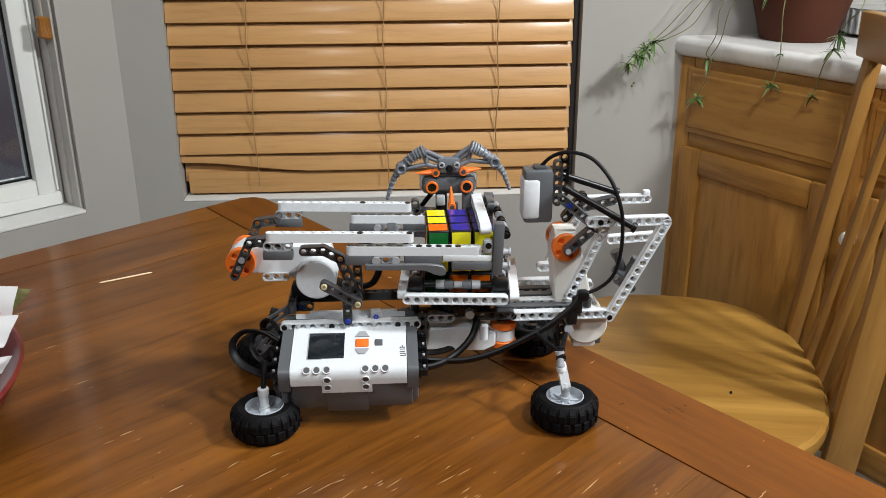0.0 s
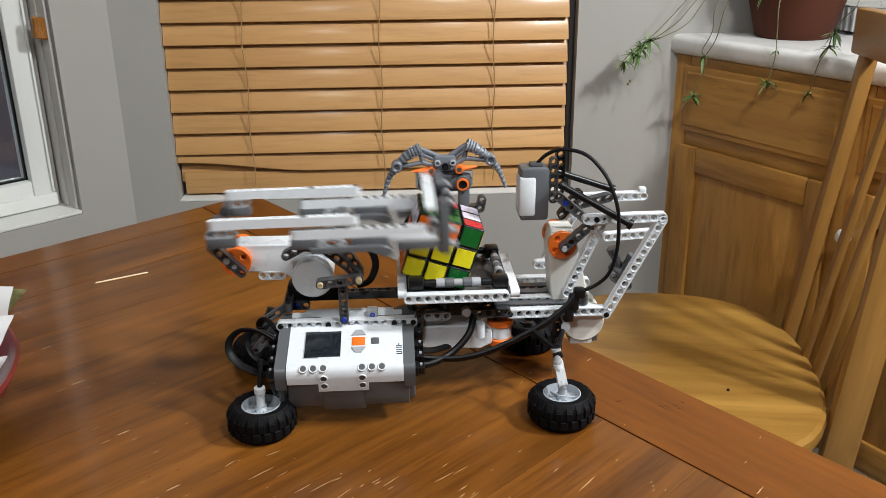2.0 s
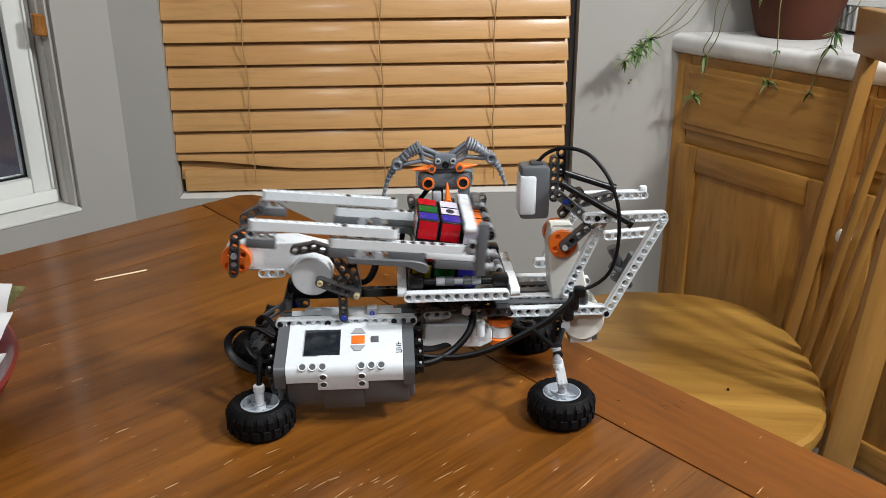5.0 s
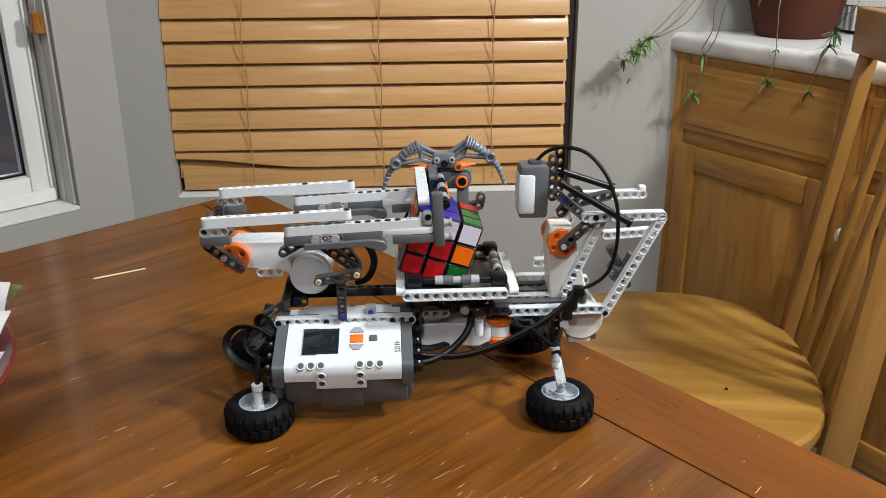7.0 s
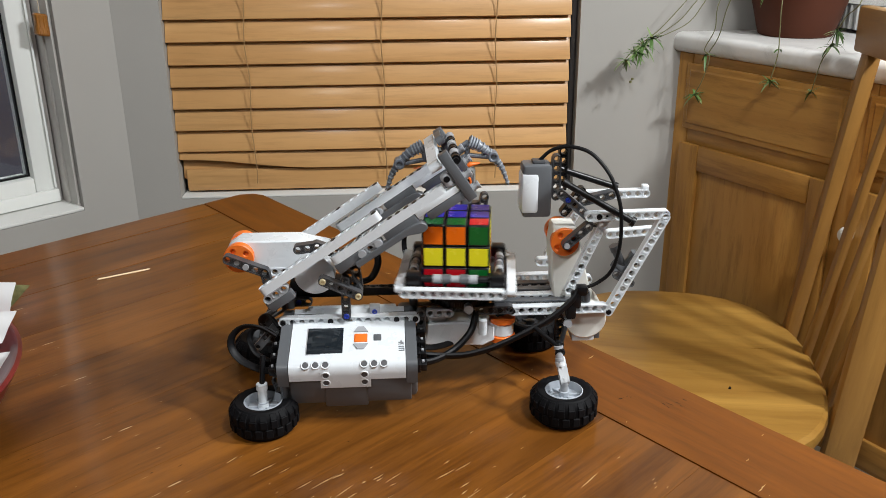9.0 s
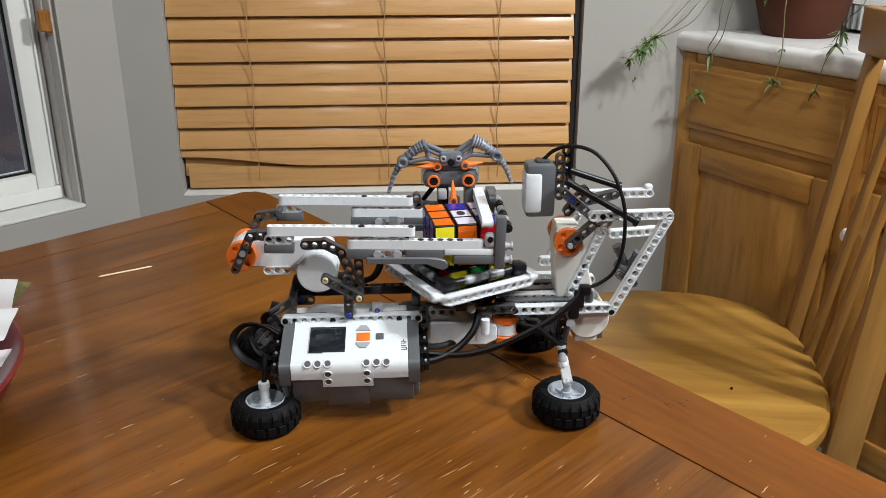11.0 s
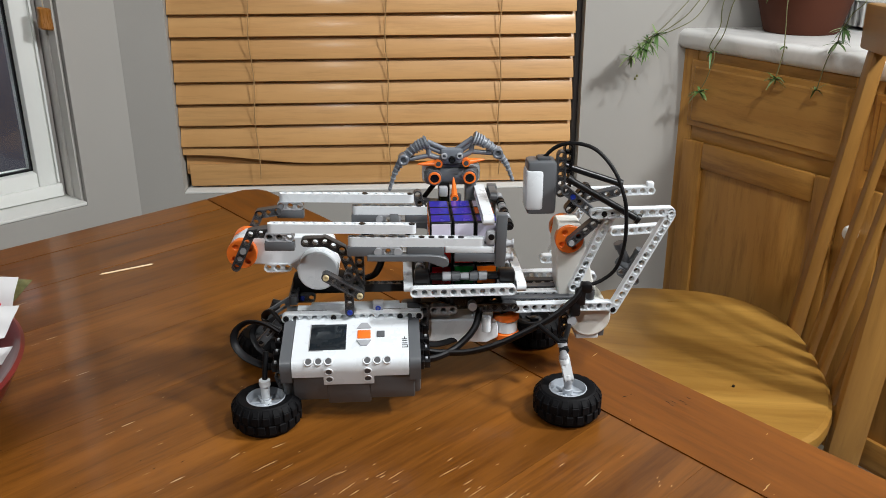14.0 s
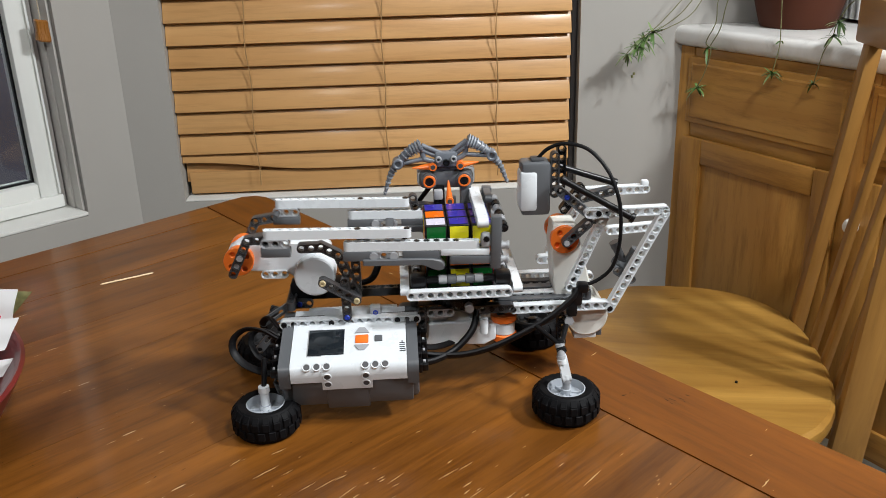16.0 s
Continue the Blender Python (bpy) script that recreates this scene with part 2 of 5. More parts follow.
def web(t, i, turn, rim, bore, y, deep):
    """The sunken web between two holes of a beam: a raised ring round the bore, a pocket beyond it."""
    sx = 1 if math.cos(turn[2]) > 0 else -1
    ring = [t.verts.new((8 * i + 3.42 * math.cos(a), y, 3.42 * math.sin(a))) for a in turn]
    low = [t.verts.new((v.co.x, y + deep, v.co.z)) for v in ring]
    edge = [t.verts.new((8 * i + 4.0 * sx, y + deep, max(-2.8, min(2.8, r.co.z)))) for r in rim]
    ends = [t.verts.new((8 * i + 4.0 * sx, y, edge[k].co.z)) for k in (0, 4)]
    for k in range(4):
        t.faces.new((bore[k], bore[k + 1], ring[k + 1], ring[k]))
        t.faces.new((ring[k], ring[k + 1], low[k + 1], low[k]))
        t.faces.new((low[k], low[k + 1], edge[k + 1], edge[k]))
    for k, e in ((0, ends[0]), (4, ends[1])):
        t.faces.new((ring[k], rim[k], e))
        t.faces.new((ring[k], e, edge[k], low[k]))


def beam(bm, n, p, along=(1, 0, 0), axis=(0, 1, 0), thick=7.6, wide=7.6, solid=()):
    """A studless toy beam of n holes, 8 mm apart, first hole centred at p (millimetres): rounded ends, counterbored holes along axis."""
    t = bmesh.new()
    seg, half, w = 16, thick / 2, wide / 2
    ac = math.atan2(w, 4.0)
    marks = [-ac, ac, math.pi - ac, math.pi + ac, 2 * math.pi - ac]
    angles = [p + (q - p) * k / 4 for p, q in zip(marks, marks[1:]) for k in range(4)]

    def rim(i, a):
        c, s = math.cos(a), math.sin(a)
        if (i == 0 and c < 0) or (i == n - 1 and c > 0):
            k = w
        else:
            k = min(4.0 / abs(c) if abs(c) > 1e-9 else 1e9, w / abs(s) if abs(s) > 1e-9 else 1e9)
        return 8 * i + k * c, k * s

    for i in range(n):
        rings = []
        blind = i in solid
        for y, r in ((-half, None), (-half, 3.05), (-half + 0.9, 3.05), (-half + 0.9, 2.4), (half - 0.9, 2.4), (half - 0.9, 3.05), (half, 3.05), (half, None)):
            rings.append([t.verts.new((*(lambda q: (q[0], y, q[1]))(rim(i, a)),)) if r is None else t.verts.new((8 * i + r * math.cos(a), y, r * math.sin(a))) for a in angles])
        webs = [q for q, there in ((0, i < n - 1), (2, i > 0)) if there and wide > 7]
        for j, (u, v) in enumerate(zip(rings, rings[1:])):
            for k in range(seg):
                if j in (0, 6) and k // 4 in webs:
                    continue
                t.faces.new((u[k], u[(k + 1) % seg], v[(k + 1) % seg], v[k]))
        for q in webs:
            for outer_ring, bore, y, deep in ((rings[0], rings[1], -half, 1.0), (rings[7], rings[6], half, -1.0)):
                web(t, i, [angles[(4 * q + k) % seg] for k in range(5)], [outer_ring[(4 * q + k) % seg] for k in range(5)], [bore[(4 * q + k) % seg] for k in range(5)], y, deep)
        for k in range(seg):
            quarter = k // 4
            outer = quarter in (1, 3) or (quarter == 2 and i == 0) or (quarter == 0 and i == n - 1)
            if outer:
                t.faces.new((rings[-1][k], rings[-1][(k + 1) % seg], rings[0][(k + 1) % seg], rings[0][k]))
        if blind:
            t.faces.new(rings[3][::-1]), t.faces.new(rings[4])
    bmesh.ops.remove_doubles(t, verts=t.verts[:], dist=0.01)
    bmesh.ops.recalc_face_normals(t, faces=t.faces[:])
    merge(bm, t, Matrix.Scale(MM, 4) @ frame_of(p, along, axis))


def mm(*p):
    return tuple(c * MM for c in p)


def mmp(pairs):
    return [(a * MM, b * MM) for a, b in pairs]


def mrod(bm, p, q, r, r2=None, seg=14):
    rod(bm, mm(*p), mm(*q), r * MM, None if r2 is None else r2 * MM, seg)


def mbox(bm, lo, hi, bevel=0.5, m=None):
    box(bm, mm(*lo), mm(*hi), bevel * MM, m)


def mplate(bm, outline, y0, y1, holes=(), bevel=0.0):
    plate(bm, [mm(*q) for q in outline], (y1 - y0) * MM, [mm(*h) for h in holes], Matrix.Translation((0, y0 * MM, 0)), bevel * MM)


def cells(parent, name, pieces, mat, label=""):
    """One part from a list of (function, arguments) pairs."""
    bm = bmesh.new()
    for f, *args in pieces:
        f(bm, *args)
    return part(name, bm, mat, parent, label)


# ---- the room ----
def structure(name, bm, mat, label, category, smooth=0):
    ob = part(name, bm, mat, None, label, smooth)
    return tagged(ob, "", category, kind="structure")


def wall_with_opening(name, m, length, height, thick, s0, s1, z0, z1, label):
    """A wall in its own frame: x along it, y into the room, face at y = 0; an opening goes through it."""
    bm = bmesh.new()
    for lo, hi in (((0, -thick, 0), (s0, 0, height)), ((s1, -thick, 0), (length, 0, height)),
                   ((s0, -thick, 0), (s1, 0, z0)), ((s0, -thick, z1), (s1, 0, height))):
        box(bm, lo, hi)
    ob = structure(name, bm, WALL, label, "wall")
    ob.matrix_world = m
    return ob


def axes(x, y, z, deg):
    return pose(x, y, z, 0, 0, deg)


def plain_box(name, lo, hi, mat, label, category):
    bm = bmesh.new()
    box(bm, lo, hi)
    return structure(name, bm, mat, label, category)


FLOORTILE = plaster("floor_tile", (0.26, 0.24, 0.215))
plain_box("floor", (-3.6, -3.6, -0.05), (3.6, 3.0, 0), FLOORTILE, "pale beige floor under the dining table", "floor")
plain_box("ceiling", (-3.6, -3.6, CEILING), (3.6, 3.0, CEILING + 0.05), CEIL, "white painted ceiling", "ceiling")
plain_box("wall_south", (-3.6, -3.55, 0), (3.6, -3.45, CEILING), WALL, "plain grey painted wall behind the table", "wall")
plain_box("wall_west", (-3.0, -3.45, 0), (-2.9, 1.0, CEILING), WALL, "plain grey painted side wall", "wall")
plain_box("wall_east", (2.9, -3.45, 0), (3.0, 2.0, CEILING), WALL, "plain grey painted kitchen wall", "wall")

NORTH = axes(0.62, 0.910, 0, 180)          # x runs to the west, y into the room
wall_with_opening("wall_north", NORTH, 1.168, CEILING, 0.16, 0.330, 1.083, 0.613, 1.95, "grey painted wall with a blind-covered window")
LEFT = axes(-0.548, 0.910, 0, 222)         # x runs towards the camera's side
wall_with_opening("wall_northwest", LEFT, 3.3, CEILING, 0.16, 0.100, 1.15, 0.617, 1.95, "grey painted angled wall with a white window")
bm = bmesh.new()
box(bm, (0.62, 0.925, 0), (2.9, 1.08, CEILING))
structure("wall_kitchen", bm, WALL, "grey painted wall behind the counter", "wall")


def left_window():
    win = tagged(new("window_1"), "white vinyl window with dark night-time glass", "window", kind="structure")
    win.matrix_world = LEFT
    bm = bmesh.new()
    y0, y1 = -0.125, -0.068
    box(bm, (0.116, y0, 0.624), (0.154, y1, 1.95), 0.004)
    box(bm, (0.154, y0, 0.624), (1.10, y1, 0.676), 0.004)
    box(bm, (1.10, y0, 0.624), (1.145, y1, 1.95), 0.004)
    box(bm, (0.118, y1, 0.652), (0.1225, y1 + 0.006, 1.95), 0.0015)
    box(bm, (0.116, y1, 0.626), (1.10, y1 + 0.010, 0.650), 0.003)
    part("window_frame", bm, TRIM, win)
    bm = bmesh.new()
    box(bm, (0.1005, -0.16, 0.6175), (1.1495, 0.0015, 0.624), 0.002)
    part("window_sill", bm, SILL, win, "white painted sill")
    bm = bmesh.new()
    for a, b in ((0.1005, 0.105), (0.105, 0.1085)):
        box(bm, (a, -0.10 if a < 0.103 else -0.068, 0.6245), (b, -0.012 if a < 0.103 else -0.040, 1.95), 0.001)
    box(bm, (0.109, -0.159, 0.6245), (0.1158, -0.0705, 1.95))
    box(bm, (0.1005, -0.159, 0.6245), (0.109, -0.1005, 1.95))
    part("side_track", bm, REVEAL, win, "grey side track of the window reveal")
    glass = material("window_glass", (0.9, 0.92, 0.95), 0.02)
    shader(glass).inputs["Transmission Weight"].default_value = 1.0
    bm = bmesh.new()
    box(bm, (0.155, -0.10, 0.678), (1.10, -0.094, 1.95))
    part("pane", bm, glass, win, smooth=0).visible_shadow = False
    bm = bmesh.new()
    box(bm, (0.154, -0.0935, 0.676), (0.1575, -0.086, 1.95))
    box(bm, (0.1575, -0.0935, 0.676), (1.10, -0.086, 0.6795))
    part("gasket", bm, BLACK, win, "thin dark gasket round the glass")
    bm = bmesh.new()
    rings = []
    for h, w, d in ((0.0, 0.0100, 0.0085), (0.003, 0.0122, 0.0105), (0.010, 0.0115, 0.0100), (0.020, 0.0100, 0.0088), (0.029, 0.0102, 0.0090), (0.034, 0.0108, 0.0095), (0.037, 0.0085, 0.0075)):
        rings.append([bm.verts.new((w * c * (abs(c) ** 4 + abs(e) ** 4) ** -0.25, d * e * (abs(c) ** 4 + abs(e) ** 4) ** -0.25, h + 0.002 * c)) for c, e in [(math.cos(q * 0.2618), math.sin(q * 0.2618)) for q in range(24)]])
    for p, q in zip(rings, rings[1:]):
        for k in range(24):
            bm.faces.new((p[k], p[(k + 1) % 24], q[(k + 1) % 24], q[k]))
    bm.faces.new(rings[0][::-1]), bm.faces.new(rings[-1])
    tas = part("cord_tassel", bm, wood("tassel_wood", (0.40, 0.17, 0.035), (0.13, 0.045, 0.010), rough=0.25, streak=60.0, axis="Z"), None)
    tagged(tas, "chunky turned wooden cord tassel hanging in the window", "tassel")
    tas.matrix_world = LEFT @ pose(0.114, -0.022, 0.929)
    bm = bmesh.new()
    rod(bm, (0, 0, 0.036), (0, 0, 1.0), 0.0008, seg=6)
    part("cord", bm, material("cord", (0.5, 0.42, 0.3), 0.8), tas)


left_window()
# dark yard backdrop; added blotchy glow stands for the room mirrored in the glass
dark = material("glowing_yard", (0.028, 0.028, 0.034), 0.9)
glow_noise = node(dark, "ShaderNodeTexNoise", Scale=2.2, Detail=3.0)
link(dark, ramp(dark, glow_noise, "Fac", [(0.40, (0.018, 0.018, 0.024)), (0.6, (0.085, 0.083, 0.102))]), "Color", shader(dark), "Base Color")
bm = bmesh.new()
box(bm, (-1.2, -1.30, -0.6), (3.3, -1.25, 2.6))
yard = structure("backdrop", bm, dark, "dark yard outside the window at night, with an added faint glow", "backdrop")
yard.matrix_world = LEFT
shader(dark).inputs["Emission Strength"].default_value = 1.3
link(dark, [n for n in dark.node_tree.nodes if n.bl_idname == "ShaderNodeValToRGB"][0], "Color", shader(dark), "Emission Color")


def blind():
    """Closed wooden blind in the window of the north wall; each slat tilts with its lower edge to the room."""
    win = tagged(new("window_2"), "window recess with a sill behind the wooden blind", "window", kind="structure")
    bm = bmesh.new()
    box(bm, (-0.4625, 0.9115, 0.6132), (0.2895, 1.03, 0.6170), 0.0015)
    part("window_sill", bm, SILL, win, "white painted sill")
    bm = bmesh.new()
    box(bm, (-0.458, 1.03, 0.616), (0.289, 1.05, 1.95))
    part("pane", bm, NIGHT, win, "dark glass", smooth=0)
    b = tagged(new("wooden_blind"), "closed honey-coloured wooden slat blind over the window", "blind")
    x0, x1, pitch = -0.4622, 0.2765, 0.0405
    bm = bmesh.new()
    box(bm, (x0, -0.0015, -0.025), (x1, 0.0015, 0.025), 0.0012)
    slat = part("slat", bm, SLATWOOD, b)
    # the lowest full slat is caught on its cord and bows up at one end
    t = bmesh.new()
    box(t, (x0, -0.0015, -0.025), (x1, 0.0015, 0.025), 0.0012)
    bmesh.ops.subdivide_edges(t, edges=[e for e in t.edges if abs(e.verts[0].co.x - e.verts[1].co.x) > 0.5], cuts=24)
    for w in t.verts:
        s = min(1.0, max(0.0, (-0.21 - w.co.x) / 0.24))
        w.co.z += 0.019 * s * s * (3 - 2 * s)
        w.co.y -= 0.004 * s
    part("slat", t, SLATWOOD, b, "caught slat bowed up at one end").matrix_basis = pose(0, 0.932, 0.690, -15, 0, 0)
    z, k = 0.7256, 0
    while z < 1.42:
        ob = slat if k == 0 else hang("slat", slat.data, b)
        lean = -17 + (0.7 * math.sin(k * 2.3))
        ob.matrix_basis = pose(0, 0.930 + 0.0006 * math.sin(k * 5), z + 0.0004 * math.sin(k * 3), lean, 0, 0)
        z, k = z + pitch, k + 1
    hang("slat", slat.data, b, "lowest slat", pose(0.002, 0.9445, 0.668, -8, 0.2, 0))
    bm = bmesh.new()
    box(bm, (x0 + 0.008, 0.934, 0.6215), (x1, 0.950, 0.664), 0.003)
    part("bottom_rail", bm, SLATWOOD, b, "thick bottom rail")
    for x in (-0.318, -0.072, 0.137):
        bm = bmesh.new()
        tube(bm, [(x + 0.002 * math.sin(zz * 40), 0.9155 + 0.0025 * math.cos(zz * 155), zz) for zz in [0.64 + 0.03 * i for i in range(26)]], 0.0011, 6)
        part("ladder_cord", bm, material("ladder_cord", (0.34, 0.20, 0.08), 0.9), b)
    # dark strip painted in for the shade between blind and recess edge
    bm = bmesh.new()
    box(bm, (0.2785, 0.935, 0.616), (0.2895, 0.96, 1.95), 0.001)
    part("side_channel", bm, material("gap_shade", (0.06, 0.055, 0.055), 0.6), win, "dark strip for the shade in the gap beside the blind")


blind()


# ---- kitchen counter ----
CAB = axes(0.4595, 0.9500, 0, -62)            # x along the front, y into the cabinet


def cabinet():
    c = tagged(new("base_cabinet"), "honey oak base cabinet with drawers and panelled doors", "cabinet")
    c.matrix_world = CAB
    bm = bmesh.new()
    box(bm, (0, 0.019, 0.245), (1.5, 0.56, 0.877))
    part("body", bm, CABWOOD, c)
    bm = bmesh.new()
    box(bm, (0, 0.03, 0.0), (1.5, 0.55, 0.245))
    part("plinth", bm, TRIM, c, "pale plinth at the floor")
    spans = ((0.070, 0.408), (0.440, 0.790), (0.822, 1.172))
    for x0, x1 in ((0.0, 0.078), (0.400, 0.448), (0.782, 0.830), (1.164, 1.212)):
        bm = bmesh.new()
        box(bm, (x0, 0, 0.245), (x1, 0.019, 0.877), 0.001)
        part("stile", bm, CABWOOD_UP, c)
    for z0, z1 in ((0.846, 0.877), (0.706, 0.748), (0.245, 0.272)):
        for x0, x1 in spans:
            bm = bmesh.new()
            box(bm, (x0 + 0.0082, 0.0012, z0), (x1 - 0.0082, 0.019, z1), 0.001)
            part("rail", bm, CABWOOD, c)

    def lipped(x0, x1, z0, z1, proud=0.009, lip=0.013):
        """A front whose edge is cut down in a soft slope all round."""
        bm = bmesh.new()
        rings = []
        for inset, y in ((0.0, -0.0005), (0.0, -0.0040), (0.002, -0.0052), (lip * 0.75, -0.0066), (lip, -proud)):
            rings.append([bm.verts.new((x, y, z)) for x, z in ((x0 + inset, z0 + inset), (x1 - inset, z0 + inset), (x1 - inset, z1 - inset), (x0 + inset, z1 - inset))])
        for p, q in zip(rings, rings[1:]):
            for k in range(4):
                bm.faces.new((p[k], p[(k + 1) % 4], q[(k + 1) % 4], q[k]))
        bm.faces.new(rings[-1]), bm.faces.new(rings[0][::-1])
        bmesh.ops.recalc_face_normals(bm, faces=bm.faces[:])
        return bm

    for x0, x1 in spans:
        part("drawer_front", lipped(x0, x1, 0.740, 0.860), CABWOOD, c, smooth=20)
        bm = bmesh.new()
        box(bm, (x0 + 0.046, -0.0030, 0.305), (x1 - 0.046, -0.0006, 0.668), 0.0005)
        d = part("door", bm, CABWOOD_UP, c)
        for lo, hi in (((x0, -0.0105, 0.258), (x0 + 0.048, -0.0003, 0.714)), ((x1 - 0.048, -0.0105, 0.258), (x1, -0.0003, 0.714))):
            bm = bmesh.new()
            box(bm, lo, hi, 0.004)
            part("door_stile", bm, CABWOOD_UP, d)
        for z0, z1 in ((0.666, 0.714), (0.258, 0.307)):
            bm = bmesh.new()
            box(bm, (x0 + 0.048, -0.0100, z0), (x1 - 0.048, -0.0003, z1), 0.0035)
            part("door_rail", bm, CABWOOD, d)
    return c


def countertop():
    m = material("counter_laminate", (0.72, 0.70, 0.66), 0.3)
    co = coords(m)
    veins = node(m, "ShaderNodeTexNoise", Scale=9.0, Detail=8.0, Roughness=0.65, Distortion=1.6)
    link(m, co, "Vector", veins, "Vector")
    link(m, ramp(m, veins, "Fac", [(0.34, (0.56, 0.55, 0.53)), (0.45, (0.72, 0.71, 0.69)), (0.7, (0.80, 0.79, 0.77))]), "Color", shader(m), "Base Color")
    bm = bmesh.new()
    box(bm, (-0.012, -0.013, 0.8775), (1.5, 0.60, 0.9135), 0.013, segments=4)
    ob = part("countertop", bm, m, None, "white marbled laminate countertop with a rounded edge")
    ob.matrix_world = CAB
    tagged(ob, "", "countertop")


cabinet()
countertop()


# ---- dining table ----
SCRATCH = plaster("bare_wood", (0.50, 0.33, 0.16))
NICK = plaster("dark_nick", (0.03, 0.012, 0.005))


def table():
    """Boards run along u; a breadboard end closes them along the far right edge."""
    u = Vector((math.cos(radians(41.8)), math.sin(radians(41.8)), 0))
    v = Vector((math.cos(radians(-53.6)), math.sin(radians(-53.6)), 0))
    corner = Vector((-0.272, 0.597, 0))
    t = tagged(new("dining_table"), "worn brown wooden dining table with plank top", "table")
    t.matrix_world = pose(0, 0, TABLE)
    thick, endw = 0.030, 0.089

    def board(name, mat, quad, turn, label="", edge=0.0012):
        """A board from four corners, kept in its own frame so that the grain runs along it."""
        m = pose(*quad[0], 0, 0, turn)
        inv = m.inverted()
        bm = bmesh.new()
        lo = [bm.verts.new(inv @ (q + Vector((0, 0, -thick)))) for q in quad]
        hi = [bm.verts.new(inv @ q) for q in quad]
        n = len(quad)
        bm.faces.new(hi), bm.faces.new(lo[::-1])
        for i in range(n):
            bm.faces.new((lo[i], lo[(i + 1) % n], hi[(i + 1) % n], hi[i]))
        bmesh.ops.recalc_face_normals(bm, faces=bm.faces[:])
        top = [e for e in bm.edges if all(abs(w.co.z) < 1e-6 for w in e.verts)]
        bmesh.ops.bevel(bm, geom=top, offset=edge, segments=2, affect="EDGES")
        ob = part(name, bm, mat, t, label, smooth=30)
        ob.matrix_basis = m
        return ob

    # breadboard end, its far corner rounded off
    a, b = corner, corner + v * 1.02
    cut = [a - u * endw * 0.30, a + v * 0.012 - u * 0.008, a + v * 0.03]
    quad = [a - u * endw, *cut, b, b - u * endw]
    board("end_board", ENDWOOD, quad, -53.6, "redder breadboard end with scratches")
    widths = [0.056, 0.098, 0.105, 0.092, 0.110, 0.098, 0.101, 0.107, 0.094, 0.090, 0.069]
    at = 0.0
    for k, w in enumerate(widths):
        gap = 0.0009 if k < 2 else 0.0001
        p = a - u * (endw + 0.0009) + v * (at + gap / 2)
        q = a - u * (endw + 0.0009) + v * (at + w - gap / 2)
        board("plank", TABLEWOOD, [p - u * 1.45, p, q, q - u * 1.45], 41.8, "", 0.0009 if k < 2 else 0.0002)
        at += w
    # scratches down to the pale wood, densest where plates are pushed about
    rng = random.Random(8)

    def wear_marks(count, centre, spread, turn, long, wide, mat=SCRATCH, label="pale scratches worn into the varnish"):
        verts, faces = [], []
        for _ in range(count):
            c = Vector((rng.gauss(centre[0], spread[0]), rng.gauss(centre[1], spread[1]), 0.00025))
            a = radians(turn + rng.gauss(0, 4))
            e, f = Vector((math.cos(a), math.sin(a), 0)), Vector((-math.sin(a), math.cos(a), 0))
            n, ln, wd = 5, long * rng.uniform(0.25, 1.0) ** 1.5, wide * rng.uniform(0.5, 1.0)
            base = len(verts)
            for i in range(n + 1):
                q = i / n
                half = wd * (0.15 + math.sin(math.pi * q) * rng.uniform(0.5, 1.0)) / 2
                mid = c + e * (q - 0.5) * ln + f * rng.uniform(-0.3, 0.3) * wd
                verts += [mid - f * half, mid + f * half]
            faces += [(base + 2 * i, base + 2 * i + 2, base + 2 * i + 3, base + 2 * i + 1) for i in range(n)]
        me = bpy.data.meshes.new("worn_patch")
        me.from_pydata([tuple(w) for w in verts], [], faces)
        me.materials.append(mat)
        ob = hang("worn_patch", me, t, label)
        return tagged(ob, "", kind="stuff")

    wear_marks(34, (-0.03, -0.185), (0.085, 0.035), 41, 0.026, 0.0011)
    wear_marks(9, (-0.12, -0.15), (0.03, 0.03), 41, 0.016, 0.0009)
    wear_marks(34, (0.02, -0.17), (0.13, 0.05), 41, 0.007, 0.0010)
    wear_marks(26, (-0.25, -0.02), (0.12, 0.12), 41, 0.004, 0.0007)
    wear_marks(6, (0.179, -0.066), (0.005, 0.005), -50, 0.010, 0.0013, NICK, "dark nicks in the varnish")
    wear_marks(3, (0.143, -0.053), (0.003, 0.003), 20, 0.006, 0.0014, NICK, "dark nicks in the varnish")
    wear_marks(10, (-0.22, -0.12), (0.10, 0.06), 41, 0.004, 0.0010, NICK, "dark nicks in the varnish")
    for s in (0.25, 0.42, 0.50, 0.58, 0.66):
        q = a - u * 0.045 + v * s
        wear_marks(5, (q.x, q.y), (0.03, 0.025), -30 + 80 * (s > 0.5), 0.009, 0.0014)
    for s, r in ((0.10, 0.10), (0.10, 0.88), (1.40, 0.10), (1.40, 0.88)):
        c = a - u * s + v * r
        bm = bmesh.new()
        rod(bm, (c.x, c.y, -TABLE), (c.x, c.y, -thick), 0.026, 0.036, 20)
        part("leg", bm, CHAIRWOOD_UP, t)
    bm = bmesh.new()
    for s0, s1, r0, r1 in ((0.10, 1.40, 0.09, 0.11), (0.10, 1.40, 0.87, 0.89)):
        m = Matrix.Translation(a) @ pose(0, 0, 0, 0, 0, 41.8)
        p = a - u * s0 + v * r0
        q = a - u * s1 + v * r0
        box(bm, (0, -0.010, -0.10), ((q - p).length, 0.010, -thick), 0, Matrix.Translation((p.x, p.y, 0)) @ pose(0, 0, 0, 0, 0, 221.8))
    part("apron", bm, CHAIRWOOD, t)
    return t


table()


